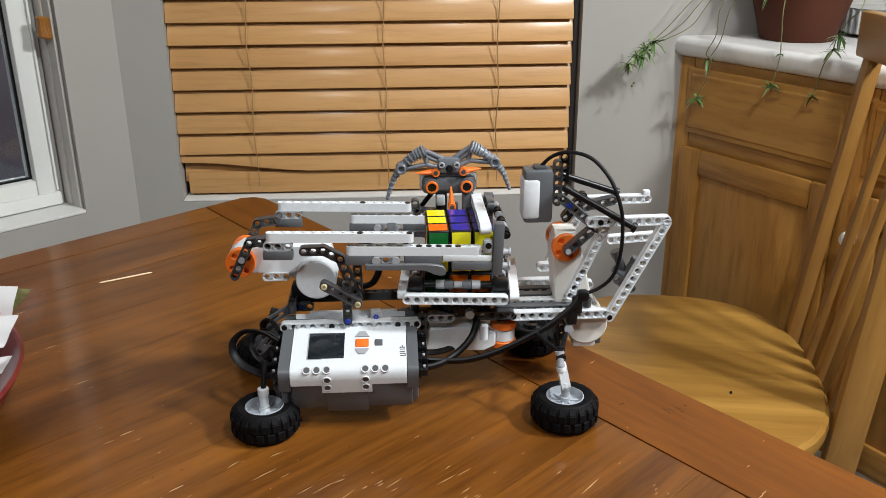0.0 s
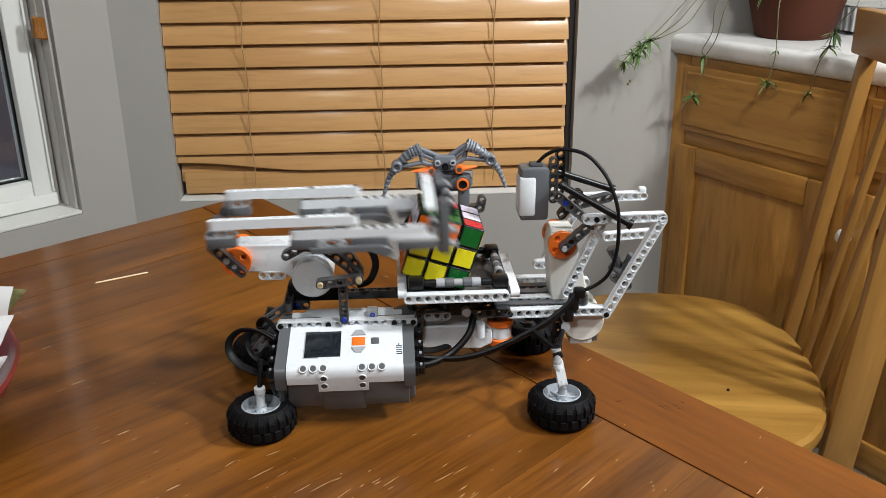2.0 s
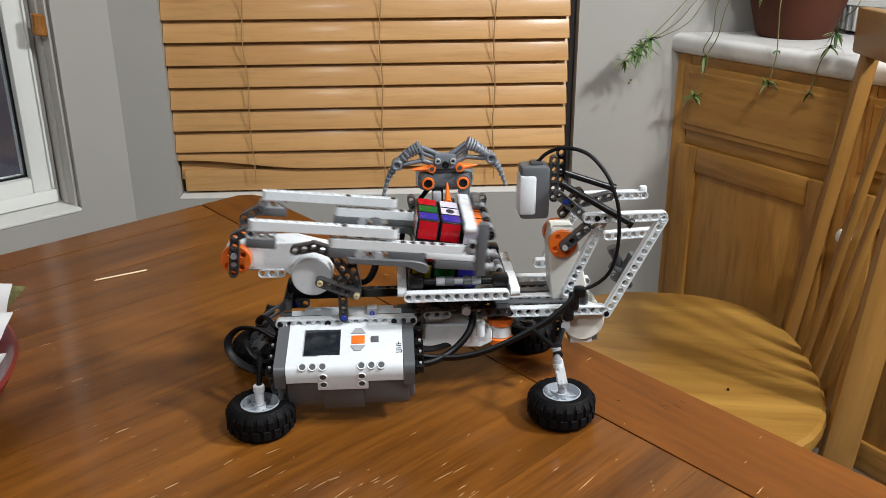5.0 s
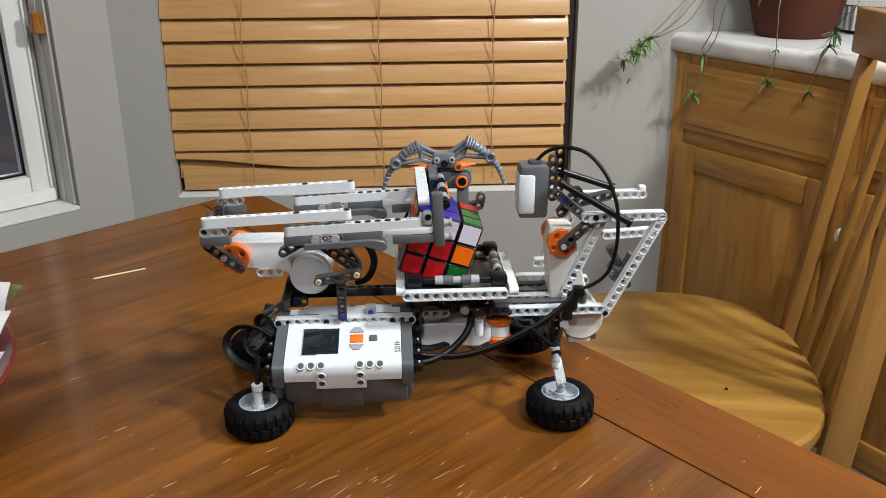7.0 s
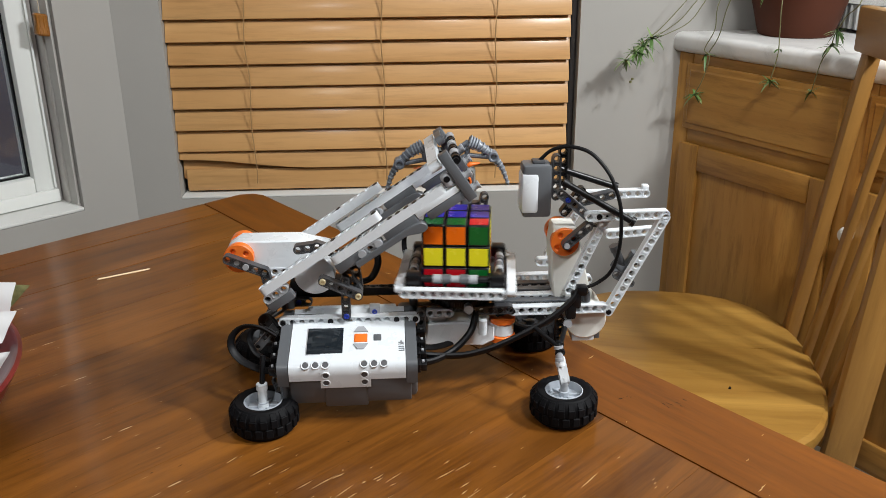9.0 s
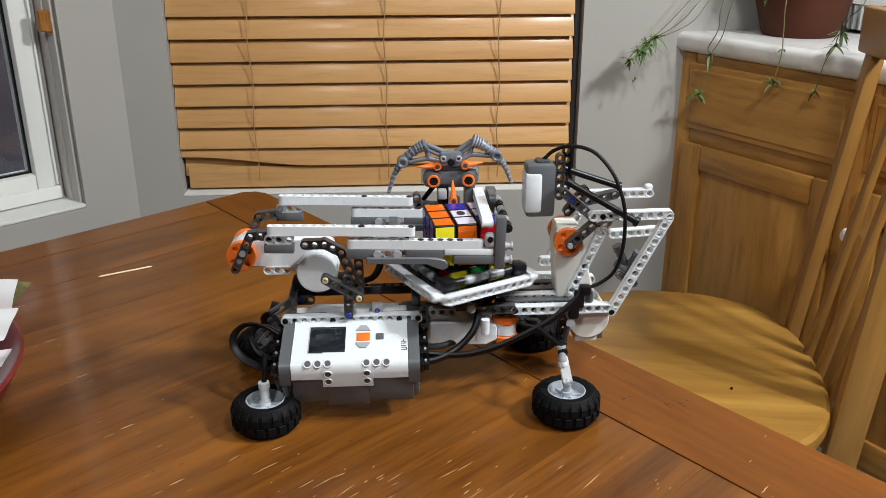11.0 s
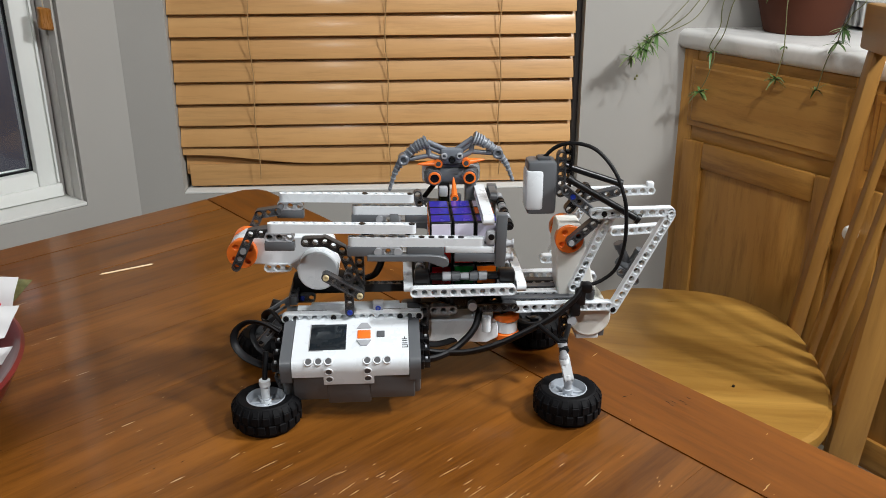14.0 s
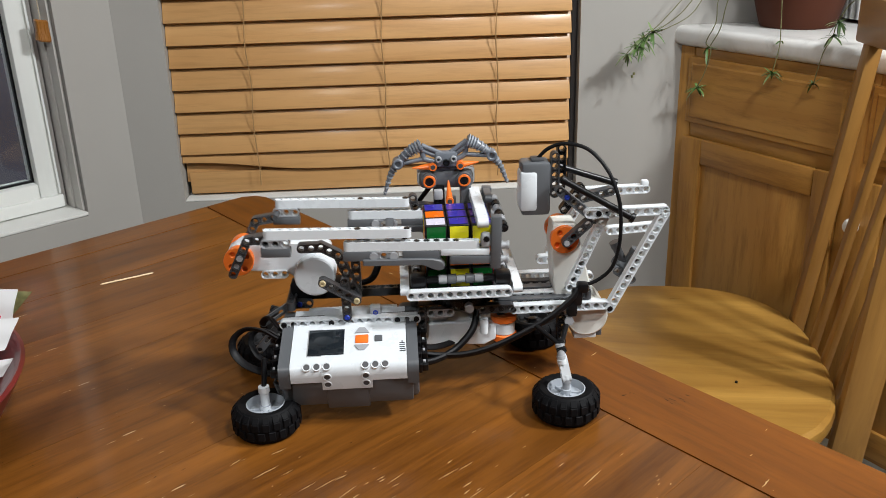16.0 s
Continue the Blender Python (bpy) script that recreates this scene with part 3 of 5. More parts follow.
def spindle_chair():
    """Chair beside the table: saddle seat, slats and posts that lean away, crest rail."""
    c = tagged(new("dining_chair"), "honey-coloured wooden slat-back dining chair beside the table", "chair")
    seat_z = 0.47
    m = pose(0.377, 0.483, seat_z, 0, 0, -12)
    c.matrix_world = m
    inv = m.inverted()

    def loc(x, y, z):
        return inv @ Vector((x, y, z))

    outline = []
    for k in range(48):
        a = 2 * math.pi * k / 48
        x, y = math.cos(a), math.sin(a)
        k2 = (abs(x) ** 2.6 + abs(y) ** 2.6) ** (-1 / 2.6)
        outline.append((0.209 * x * k2, 0.264 * y * k2))
    bm = bmesh.new()
    rings = []
    for s, z in ((0.93, -0.035), (0.985, -0.028), (1.0, -0.016), (0.992, -0.005), (0.965, 0.0), (0.7, -0.003), (0.3, -0.006)):
        rings.append([bm.verts.new((x * s, y * s, z)) for x, y in outline])
    for p, q in zip(rings, rings[1:]):
        for k in range(48):
            bm.faces.new((p[k], p[(k + 1) % 48], q[(k + 1) % 48], q[k]))
    bm.faces.new(rings[0][::-1]), bm.faces.new(rings[-1])
    seat = part("seat", bm, SEATWOOD, c, "smooth saddle seat")
    bm = bmesh.new()
    k = inv @ Vector((0.427, 0.390, seat_z))
    lathe(bm, [(0.0001, -0.0022), (0.0018, -0.0023), (0.0022, -0.006)], 12, pose(k.x, k.y, 0))
    part("knot", bm, BLACK, seat, "small dark knot")

    def stick(name, a, b, wide, deep, label=""):
        a, b = loc(*a), loc(*b)
        way = b - a
        mm_ = frame_of(a, way, Vector((0, 1, 0)))
        bm = bmesh.new()
        box(bm, (0, -wide / 2, -deep / 2), (way.length, wide / 2, deep / 2), min(wide, deep) * 0.28)
        ob = part(name, bm, CHAIRWOOD, c, label)
        ob.matrix_basis = mm_
        return ob

    # broad flat slats that fan a little; the first stick is the far back post
    lows = [(0.595, 0.580), (0.582, 0.488), (0.576, 0.434), (0.5725, 0.381)]
    highs = [(0.643, 0.542), (0.629, 0.426), (0.624, 0.363), (0.618, 0.293)]
    for i, (lo, hi) in enumerate(zip(lows, highs)):
        if i == 0:
            stick("post", (*lo, seat_z - 0.06), (*hi, 0.93), 0.032, 0.022, "far back post")
        else:
            stick("slat", (*lo, seat_z - 0.03), (*hi, 0.93), 0.020, 0.012)
    stick("post", (0.550, 0.349, 0.0), (0.589, 0.275, 0.94), 0.024, 0.048, "broad back post")
    stick("leg", (0.600, 0.590, 0.0), (0.590, 0.585, 0.45), 0.030, 0.030)
    a, b = loc(0.640, 0.571, 0.957), loc(0.604, 0.235, 0.962)
    bm = bmesh.new()
    box(bm, (0, -0.033, -0.012), ((b - a).length, 0.033, 0.012), 0.005)
    part("crest_rail", bm, CHAIRWOOD, c, "broad crest rail").matrix_basis = frame_of(a, b - a, (0, 0, 1))
    for x, y in ((0.20, 0.40), (0.24, 0.72)):
        a = loc(x, y, 0)
        bm = bmesh.new()
        rod(bm, a, loc(x + 0.02, y, seat_z - 0.03), 0.015, 0.019)
        part("leg", bm, CHAIRWOOD_UP, c)
    return c


SEATWOOD = wood("seat_wood", (0.46, 0.252, 0.055), (0.26, 0.124, 0.023), rough=0.28, streak=13.0, vary=0.03, coat=0.2, pore=0.4)
spindle_chair()


# ---- the robot (millimetres: x along it, y away from its brick side, z above the table) ----
robot = tagged(new("toy_robot"), "white and grey brick-built puzzle-solving toy robot standing on four tyres", "robot")
robot.matrix_world = pose(0, 0, TABLE)
X, Y, Z = (1, 0, 0), (0, 1, 0), (0, 0, 1)


def at_angle(deg):
    return (math.cos(radians(deg)), 0, math.sin(radians(deg)))


def one_beam(parent, n, p, along, axis, mat, name="beam", label="", **kw):
    bm = bmesh.new()
    beam(bm, n, p, along, axis, **kw)
    return part(name, bm, mat, parent, label)


def pin(parent, x, y, z, mat=BLACK, name="pin", r=2.35, long=2.0, axis=Y):
    """A connector pin's end in a hole, with a hollow middle."""
    bm = bmesh.new()
    lathe(bm, mmp([(1.1, 0.6), (1.1, 0.0), (r - 0.3, 0.0), (r, 0.4), (r, long + 1.0), (1.1, long + 1.0)]), 14)
    ob = part(name, bm, mat, parent)
    m = frame_of(mm(x, y, z), X, axis) if axis != X else frame_of(mm(x, y, z), Y, axis)
    ob.matrix_basis = m @ pose(0, 0, 0, -90, 0, 0)
    return ob


def bush(bm, p, q, r=3.7, waist=2.6):
    """A round connector with flanged ends."""
    p, q = Vector(p), Vector(q)
    a, b = p.lerp(q, 0.22), p.lerp(q, 0.78)
    mrod(bm, p, a, r), mrod(bm, a, b, waist), mrod(bm, b, q, r)


def motor(name, hub, body, disc, y0, y1, disc_y, hub_y, white=WHITE):
    """Servo motor: flat moulded body, round gear case, orange drive hub."""
    mt = cells(robot, name, [(mplate, body, y0, y1, [], 1.2)], white, "white moulded servo motor")
    (dx, dz, dr), (hx, hz, hr) = disc, hub
    bm = bmesh.new()
    lathe(bm, mmp([(dr - 1, disc_y[1]), (dr, disc_y[1] - 1), (dr, disc_y[0] + 1.2), (dr - 1.2, disc_y[0])]), 40, pose(dx * MM, 0, dz * MM, -90, 0, 0) @ Matrix.Scale(1, 4))
    part("gear_case", bm, white, mt)
    bm = bmesh.new()
    holes = [(hx + 0.62 * hr * math.cos(a), hz + 0.62 * hr * math.sin(a), 2.3) for a in (0.6, 2.17, 3.74, 5.3)]
    mplate(bm, circle(hx, hz, hr, 32), hub_y, hub_y + 4, holes, 0.5)
    part("hub", bm, ORANGE, mt, "orange drive hub with four holes")
    bm = bmesh.new()
    mplate(bm, circle(hx, hz, hr - 0.4, 28), hub_y + 3, hub_y + 8)
    part("hub_core", bm, ORANGE, mt)
    bm = bmesh.new()
    mplate(bm, circle(hx, hz, hr - 0.2, 28), y1 - 2, y1 + 6)
    part("hub", bm, ORANGE, mt)
    bm = bmesh.new()
    mrod(bm, (hx, hub_y - 9, hz), (hx, hub_y + 2, hz), 2.4)
    part("axle", bm, LIGHT, mt)
    return mt


# -- chassis --
one_beam(robot, 15, (-153, -30, 74.0), X, Y, WHITE, "brick_beam", "white beam clipped along the control brick")
for i in (0, 5, 12, 14):
    pin(robot, -153 + 8 * i, -34.4, 74.0)
one_beam(robot, 11, (43, -24, 75.5), X, Y, WHITE)
one_beam(robot, 11, (43, 40, 75.5), X, Y, WHITE)
one_beam(robot, 5, (8, -26, 78.0), X, Y, DARK)
for x in (24, 32, 43):
    pin(robot, x, -30.4 if x < 43 else -28.4, 78 if x < 43 else 75.5)
for lo, hi, mat in (((-134, -12, 70), (-57, -4.5, 76.5), WHITE), ((-154, -24, 66), (-30, -13.5, 76), DARK)):
    bm = bmesh.new()
    mbox(bm, lo, hi, 1.2)
    part("beam", bm, mat, robot)
one_beam(robot, 13, (-134, 22, 78), X, Z, DARK)
one_beam(robot, 9, (-52, -10, 74), X, Y, DARK)
one_beam(robot, 10, (30, -8, 80), X, Y, WHITE)
one_beam(robot, 11, (24, 3, 80.5), X, Y, MID)
one_beam(robot, 11, (24, 15, 81), X, Y, DARK)
one_beam(robot, 11, (24, 30, 83), X, Y, WHITE)
one_beam(robot, 9, (30, -16, 78), X, Y, MID)
one_beam(robot, 5, (76, 36, 96), X, Y, WHITE)
for y in (-22, 6, 34):
    one_beam(robot, 7, (-148 + (y == 6) * 106, -16, 84) if y != 34 else (108, -20, 84), Y, Z, DARK)
one_beam(robot, 3, (-36, -27, 61), Z, Y, DARK)
one_beam(robot, 3, (-28, -27, 77), X, Y, LIGHT)
pin(robot, -75.5, -28.6, 79.5, BLUE)
bm = bmesh.new()
mbox(bm, (-80, -28, 75), (-71, -19, 84), 0.8)
part("pin_block", bm, LIGHT, robot)
one_beam(robot, 5, (-99, -34, 80.5), Z, Y, DARK, "upright")
pin(robot, -99, -38.5, 80.5, BLUE)
# rear-left outrigger with a blue pin
one_beam(robot, 3, (-150, -2, 79.5), X, Y, DARK, thick=5)
pin(robot, -142, -5.4, 79.5, BLUE)


def strut(p, q, mat=MID):
    """A slotted half-thick link between two eyes."""
    p, q = Vector(p), Vector(q)
    m = Matrix.Scale(MM, 4) @ frame_of(p, q - p, Y)
    n = (q - p).length
    edge = circle(n, 0, 3.6, 10, -90, 90) + circle(0, 0, 3.6, 10, 90, 270)
    slot = circle(n - 9, 0, 1.5, 6, -90, 90) + circle(9, 0, 1.5, 6, 90, 270)
    t = bmesh.new()
    edges = []
    for loop in (edge, slot, circle(0, 0, 2.3, 12), circle(n, 0, 2.3, 12)):
        vs = [t.verts.new((x, 0, z)) for x, z in loop]
        edges += [t.edges.new((vs[i], vs[(i + 1) % len(vs)])) for i in range(len(vs))]
    bmesh.ops.triangle_fill(t, use_beauty=True, edges=edges)
    got = bmesh.ops.extrude_face_region(t, geom=t.faces[:])
    bmesh.ops.translate(t, verts=[w for w in got["geom"] if isinstance(w, bmesh.types.BMVert)], vec=(0, 3.6, 0))
    bmesh.ops.recalc_face_normals(t, faces=t.faces[:])
    t.transform(m)
    return part("strut", t, mat, robot)


strut((-150, -6, 79.5), (-174, -10, 66)), strut((-158, -22, 69), (-177, -26, 48))
bm = bmesh.new()
mplate(bm, [(-38, 45), (18, 42), (28, 47), (28, 60), (18, 65), (-38, 65)], -25, 8, [], 1.2)
low = part("servo_motor", bm, WHITE, robot, "white servo motor lying under the turntable")
for z0, z1, mat, r in ((60, 66, ORANGE, 11.5), (48.5, 60, WHITE, 10.2), (42, 48.5, ORANGE, 11.5)):
    bm = bmesh.new()
    lathe(bm, mmp([(r - 1, z0), (r, z0 + 0.8), (r, z1 - 0.8), (r - 1, z1)]), 32, pose(36 * MM, -13 * MM, 0))
    part("hub" if mat is ORANGE else "hub_core", bm, mat, low, "orange drive hub" if mat is ORANGE else "")
one_beam(robot, 3, (10, -14, 66), Y, X, LIGHT)
bm = bmesh.new()
mrod(bm, (17, -31, 57), (17, -31, 70), 3.7)
part("post", bm, WHITE, robot)
bm = bmesh.new()
mbox(bm, (-38, -20, 62), (-14, -8, 71), 1)
part("spacer", bm, WHITE, robot)
one_beam(robot, 5, (-40, -16, 53), X, Y, WHITE)
# turntable
bm = bmesh.new()
lathe(bm, mmp([(27, 80), (29.5, 81), (30, 86), (29, 90), (24, 95), (10, 95)]), 40)
for k in range(44):
    a = 2 * math.pi * k / 44
    box(bm, (-0.0011, 0.0285, 0.0812), (0.0011, 0.0308, 0.0862), 0, pose(0, 0, 0, 0, 0, math.degrees(a)))
part("turntable", bm, BLACK, robot, "black toothed turntable")
bm = bmesh.new()
mrod(bm, (4, -38, 84), (4, -10, 84), 2.4), bush(bm, (4, -40, 84), (4, -33, 84), 3.8, 3.2)
part("axle", bm, LIGHT, robot)
bm = bmesh.new()
for k in range(20):
    a = 18.0 * k
    box(bm, (-0.0012, 0.0105, -0.003), (0.0012, 0.0142, 0.003), 0, pose(0.034, 0.002, 0.091, 0, 0, a))
mrod(bm, (34, 2, 88), (34, 2, 94), 11.5, seg=24)
part("gear", bm, MID, robot, "grey gear wheel beside the turntable")

# -- motors --
motor("servo_motor", (-188, 127, 12.6), [(-188, 139.5), (-199, 133), (-200, 122), (-193, 115), (-150, 113), (-135, 100), (-118, 98), (-110, 112), (-112, 132), (-128, 136), (-138, 139)],
      (-125, 112, 17.3), -9, 14, (-22, 16), -17)
one_beam(robot, 3, (-168, -6, 111), X, Y, WHITE)
motor("servo_motor", (88, 134, 12.2), [(79, 146), (98, 147), (112, 92), (126, 66), (116, 46), (98, 44), (84, 62), (80, 90), (77, 130)],
      (109, 62, 18.5), -13, 12, (-20, 14), -18, plastic("warm_white_plastic", (0.74, 0.73, 0.68), 0.3, 0.03))
bm = bmesh.new()
mbox(bm, (98, -18, 40), (118, 6, 49), 1)
part("motor_foot", bm, WHITE, robot)
bm = bmesh.new()
mbox(bm, (116, -14, 40), (124, 2, 48), 1)
part("motor_foot", bm, MID, robot)

# -- right-hand frame: two parallelograms --
one_beam(robot, 13, (127, -24, 72), (0.451, 0, 0.892), Y, WHITE)
one_beam(robot, 9, (106, -24, 159.5), (1, 0, 0.01), Y, WHITE)
one_beam(robot, 10, (122, -16, 156), (-0.40, 0, -0.917), Y, WHITE)
one_beam(robot, 8, (116, 42, 157.5), (1, 0, 0.01), Y, WHITE)
for lo, hi in (((168, 38.5, 160), (174.5, 45.5, 166)),):
    bm = bmesh.new()
    mbox(bm, lo, hi, 1.5)
    part("bracket", bm, WHITE, robot)
one_beam(robot, 6, (141, 42, 119), (1, 0, 0.06), Y, WHITE)
for x, z in ((127, 72), (114, 159.6), (122, 156)):
    pin(robot, x, -28.4 + (8 if z == 156 else 0), z)
one_beam(robot, 7, (86, 44, 100), (0.5, 0, 0.86), Y, WHITE)
for k, (p, q) in enumerate((((136, 4, 122), (146, 4, 100)), ((146, 4, 98), (155, 0, 116)), ((138, 8, 104), (152, -8, 96)))):
    bm = bmesh.new()
    bush(bm, p, q, 4.6, 3.9)
    part("connector", bm, MID if k else DARK, robot)
one_beam(robot, 3, (138, 0, 97), (0.83, 0, -0.55), Y, MID)
one_beam(robot, 3, (147, -6, 99), (0.5, 0, 0.86), Y, MID)
# link from the hub to the sensor arm
one_beam(robot, 4, (88, -22, 134), (0.74, 0, 0.67), Y, DARK, "link")
one_beam(robot, 4, (93, 18, 150), (0.6, 0, 0.8), Y, BLACK, "link")
one_beam(robot, 6, (83, -14, 177), (0.76, 0, -0.65), Y, MID, "sensor_arm")
pin(robot, 89, -18.4, 171.8, BLUE)
one_beam(robot, 5, (80, -6, 173), (0, 0, 1), Y, DARK, "sensor_bracket")
one_beam(robot, 5, (88, 8, 176), (0, 0, 1), Y, BLACK, "sensor_bracket")
one_beam(robot, 4, (108, 8, 163), (0.9, 0, 0.2), Y, DARK)
for p, q in (((84, -18, 188), (139, -34, 158)), ((86, 16, 190), (137, 22, 171))):
    bm = bmesh.new()
    mrod(bm, p, q, 2.9), mrod(bm, q, [a + (a - b) * 0.05 for a, b in zip(q, p)], 4.3, seg=18), mrod(bm, p, [a + (b - a) * 0.07 for a, b in zip(p, q)], 3.6)
    part("rod", bm, BLACK, robot, "black tie rod")
# colour sensor
sensor = cells(robot, "light_sensor", [(mbox, (51.5, -13, 155), (76, 9, 201), 3)], MID, "grey light sensor with a white front cover")
cells(sensor, "cover", [(mbox, (50.1, -14.2, 159), (65, 7, 194), 3)], WHITE, "white cover")
cells(sensor, "cable_socket", [(mbox, (60, -8, 200), (71, 4, 203.5), 1.5)], DARK)
# black cross blocks on the near side
for lo, hi in (((96, -38, 92), (106, -28, 101)), ((92, -37, 80), (101, -29, 96)), ((88, -37, 70), (97, -29, 84))):
    bm = bmesh.new()
    mbox(bm, lo, hi, 2.5)
    part("cross_block", bm, BLACK, robot)
bm = bmesh.new()
bush(bm, (90, -36, 66), (90, -28, 66), 4.0, 3.4)
part("bush", bm, LIGHT, robot)
one_beam(robot, 4, (84, -30, 44), Z, Y, BLACK)

# -- control brick, tilted towards the front --
TILT = pose(0, -84 * MM, 59.5 * MM, 14, 0, 0)
brick = cells(robot, "control_brick", [(mbox, (-154, 3, -40), (-41, 72, -2), 3.0)], MID, "grey and white programmable control brick with a dark screen")
brick.matrix_basis = TILT


def shell(name, x0, x1, mat, lift, label="", drop=-17.0):
    """A moulded cover that runs over the top and curves down the near side."""
    prof = [(72, 0), (4, 0), (1.2, -1.0), (-0.8, -4.0), (-1.4, -9), (-1.6, drop), (4, drop), (4, -4), (72, -4)]
    bm = bmesh.new()
    t = bmesh.new()
    rows = [[t.verts.new(mm(x, y - (lift if i in (3, 4, 5) else 0), z + (lift if i < 3 else 0))) for i, (y, z) in enumerate(prof)] for x in (x0, x1)]
    n = len(prof)
    for i in range(n):
        t.faces.new((rows[0][i], rows[0][(i + 1) % n], rows[1][(i + 1) % n], rows[1][i]))
    t.faces.new(rows[0]), t.faces.new(rows[1][::-1])
    bmesh.ops.recalc_face_normals(t, faces=t.faces[:])
    merge(bm, t)
    return part(name, bm, mat, brick, label, smooth=50)


shell("face_cover", -144.5, -50.5, WHITE, 0.8, "glossy white face cover", -14)
for x0, x1 in ((-154, -145), (-50, -41)):
    shell("end_cap", x0, x1, MID, 0.3, "grey port end", -20)
shell("bracket", -119.5, -79, WHITE, 1.1, "white bracket", -22)
for x0, x1, z0 in ((-150, -46, -42), (-117, -82, -45.5), (-152, -143, -38)):
    bm = bmesh.new()
    mbox(bm, (x0, 0.5 - (x0 == -117) * 1.2, z0), (x1, 60, -14), 1.5)
    part("battery_case", bm, MID, brick, "grey battery case")
# the cover isn't cut: dark discs stand in for shade inside the holes
HOLE_SHADE = material("hole_shade", (0.07, 0.07, 0.075), 0.6)


def rimmed_hole(m):
    bm = bmesh.new()
    lathe(bm, mmp([(2.5, -2.0), (2.5, 0.25), (2.8, 0.45), (3.3, 0.45), (3.6, 0.0), (3.6, -2.0)]), 22, m, False)
    ob = part("hole_rim", bm, WHITE, brick)
    bm = bmesh.new()
    lathe(bm, mmp([(2.52, -1.9), (2.52, 0.10), (0.2, 0.12)]), 18, m)
    part("hole", bm, HOLE_SHADE, ob)


for x in (-131, -123, -115, -84, -76, -68):
    rimmed_hole(pose(x * MM, 1.0 * MM, 0.0, 35, 0, 0))
for x in (-115, -84):
    for z in (-8.5, -16.5):
        rimmed_hole(pose(x * MM, -2.55 * MM, z * MM, 90, 0, 0))
screen = cells(brick, "screen", [(mbox, (-131, 13, 0.5), (-101.5, 45, 1.2), 0.4)], SCREEN, "dark display glass")
cells(screen, "bezel", [(mbox, (-132, 12, 0.2), (-100.5, 46, 0.95), 0.6)], LIGHT)
cells(brick, "button", [(mbox, (-92.5, 26, 0.5), (-81.5, 36, 2.0), 1.2)], ORANGE, "orange square button")
cells(brick, "button", [(mbox, (-76.5, 27.5, 0.5), (-70, 35, 1.8), 1.0)], MID, "dark grey button")
for s, y0 in ((1, 38.5), (-1, 23.5)):
    t = bmesh.new()
    plate(t, [mm(-93, 0), mm(-81, 0), mm(-84.5, 6.5 * s), mm(-89.5, 6.5 * s)], 1.5 * MM, (), pose(0, 0, 0, -90, 0, 0))
    bmesh.ops.translate(t, verts=t.verts[:], vec=mm(0, y0, 2.1))
    part("button", t, LIGHT, brick, "light grey arrow button")
INK = material("dark_print", (0.03, 0.03, 0.035), 0.5)
for y0, y1, x0, x1 in ((14, 15, -56, -51.5), (16.6, 17.6, -56, -51.5), (14, 17.6, -51.9, -51.2), (19, 20, -56, -51.5), (21.8, 22.8, -56, -51.5), (24, 25, -56, -51.5), (25, 27.5, -54.2, -53.4)):
    bm = bmesh.new()
    mbox(bm, (x0, y0, 0.75), (x1, y1, 0.95), 0)
    part("print_bar", bm, INK, brick)
for x, s in ((-154, -1), (-41, 1)):
    for y in (12, 26, 40, 54):
        bm = bmesh.new()
        mbox(bm, (min(x, x + s * 3), y - 5, -18), (max(x, x + s * 3), y + 4, -9), 0.8)
        part("socket", bm, BLACK, brick)
        bm = bmesh.new()
        mbox(bm, (min(x + s * 2, x + s * 8), y - 4, -17), (max(x + s * 2, x + s * 8), y + 3, -10), 0.8)
        part("plug", bm, BLACK, brick)
        bm = bmesh.new()
        mbox(bm, (min(x + s * 4, x + s * 6), y - 1.2, -10.5), (max(x + s * 4, x + s * 6), y + 1.2, -8.5), 0.3)
        part("latch", bm, LIGHT, brick)


# -- feet: tyres that lie flat --
def foot(x, y, lean=0.0, turn=0.0, rim=None):
    bm = bmesh.new()
    lathe(bm, mmp([(15.4, 24.2), (18, 25.8), (22.2, 25.8), (25, 23.6), (26.6, 19.5), (27.0, 13), (26.6, 6), (25, 1.6), (22.5, 0), (16, 0.4), (14.6, 20), (15.4, 24.2)][::-1]), 48, None, False)
    w = part("wheel", bm, RUBBER, robot, "black knobbly balloon tyre lying flat")
    w.matrix_basis = pose(x * MM, y * MM, 0.0, lean, 0, turn)
    bm = bmesh.new()
    for k in range(20):
        for z0, z1, shift, rr in ((13.3, 20.5, 0, 27.3), (5.2, 12.6, 9, 27.3)):
            box(bm, mm(rr - 2.6, -2.9, z0), mm(rr + 0.9, 2.9, z1), 0.5 * MM, pose(0, 0, 0, 0, 0, 18 * k + shift), 1)
        box(bm, mm(-0.7, -2.6, -3), mm(0.7, 2.6, 3), 0.4 * MM, pose(0, 0, 0, 0, 0, 18 * k) @ pose(0.0252, 0, 0.0225) @ pose(0, 0, 0, 0, -40, 0), 1)
    part("tread", bm, RUBBER, w)
    bm = bmesh.new()
    lathe(bm, mmp([(4, 19.0), (10, 18.2), (12.8, 19.0), (14.0, 23), (15.0, 25.0), (15.8, 24.7), (15.6, 2), (4, 2)]), 36)
    for k in range(6):
        box(bm, mm(3, -0.8, 17), mm(13.2, 0.8, 20.2), 0.2 * MM, pose(0, 0, 0, 0, 0, 60 * k), 1)
    lathe(bm, mmp([(4.4, 10), (4.4, 23.5), (2.6, 24)]), 18)
    part("rim", bm, rim or LIGHTRIM, w, "light grey rim" if rim is None else "dark hub")
    return w


LIGHTRIM = plastic("rim_plastic", (0.36, 0.39, 0.43), 0.32, 0.05)
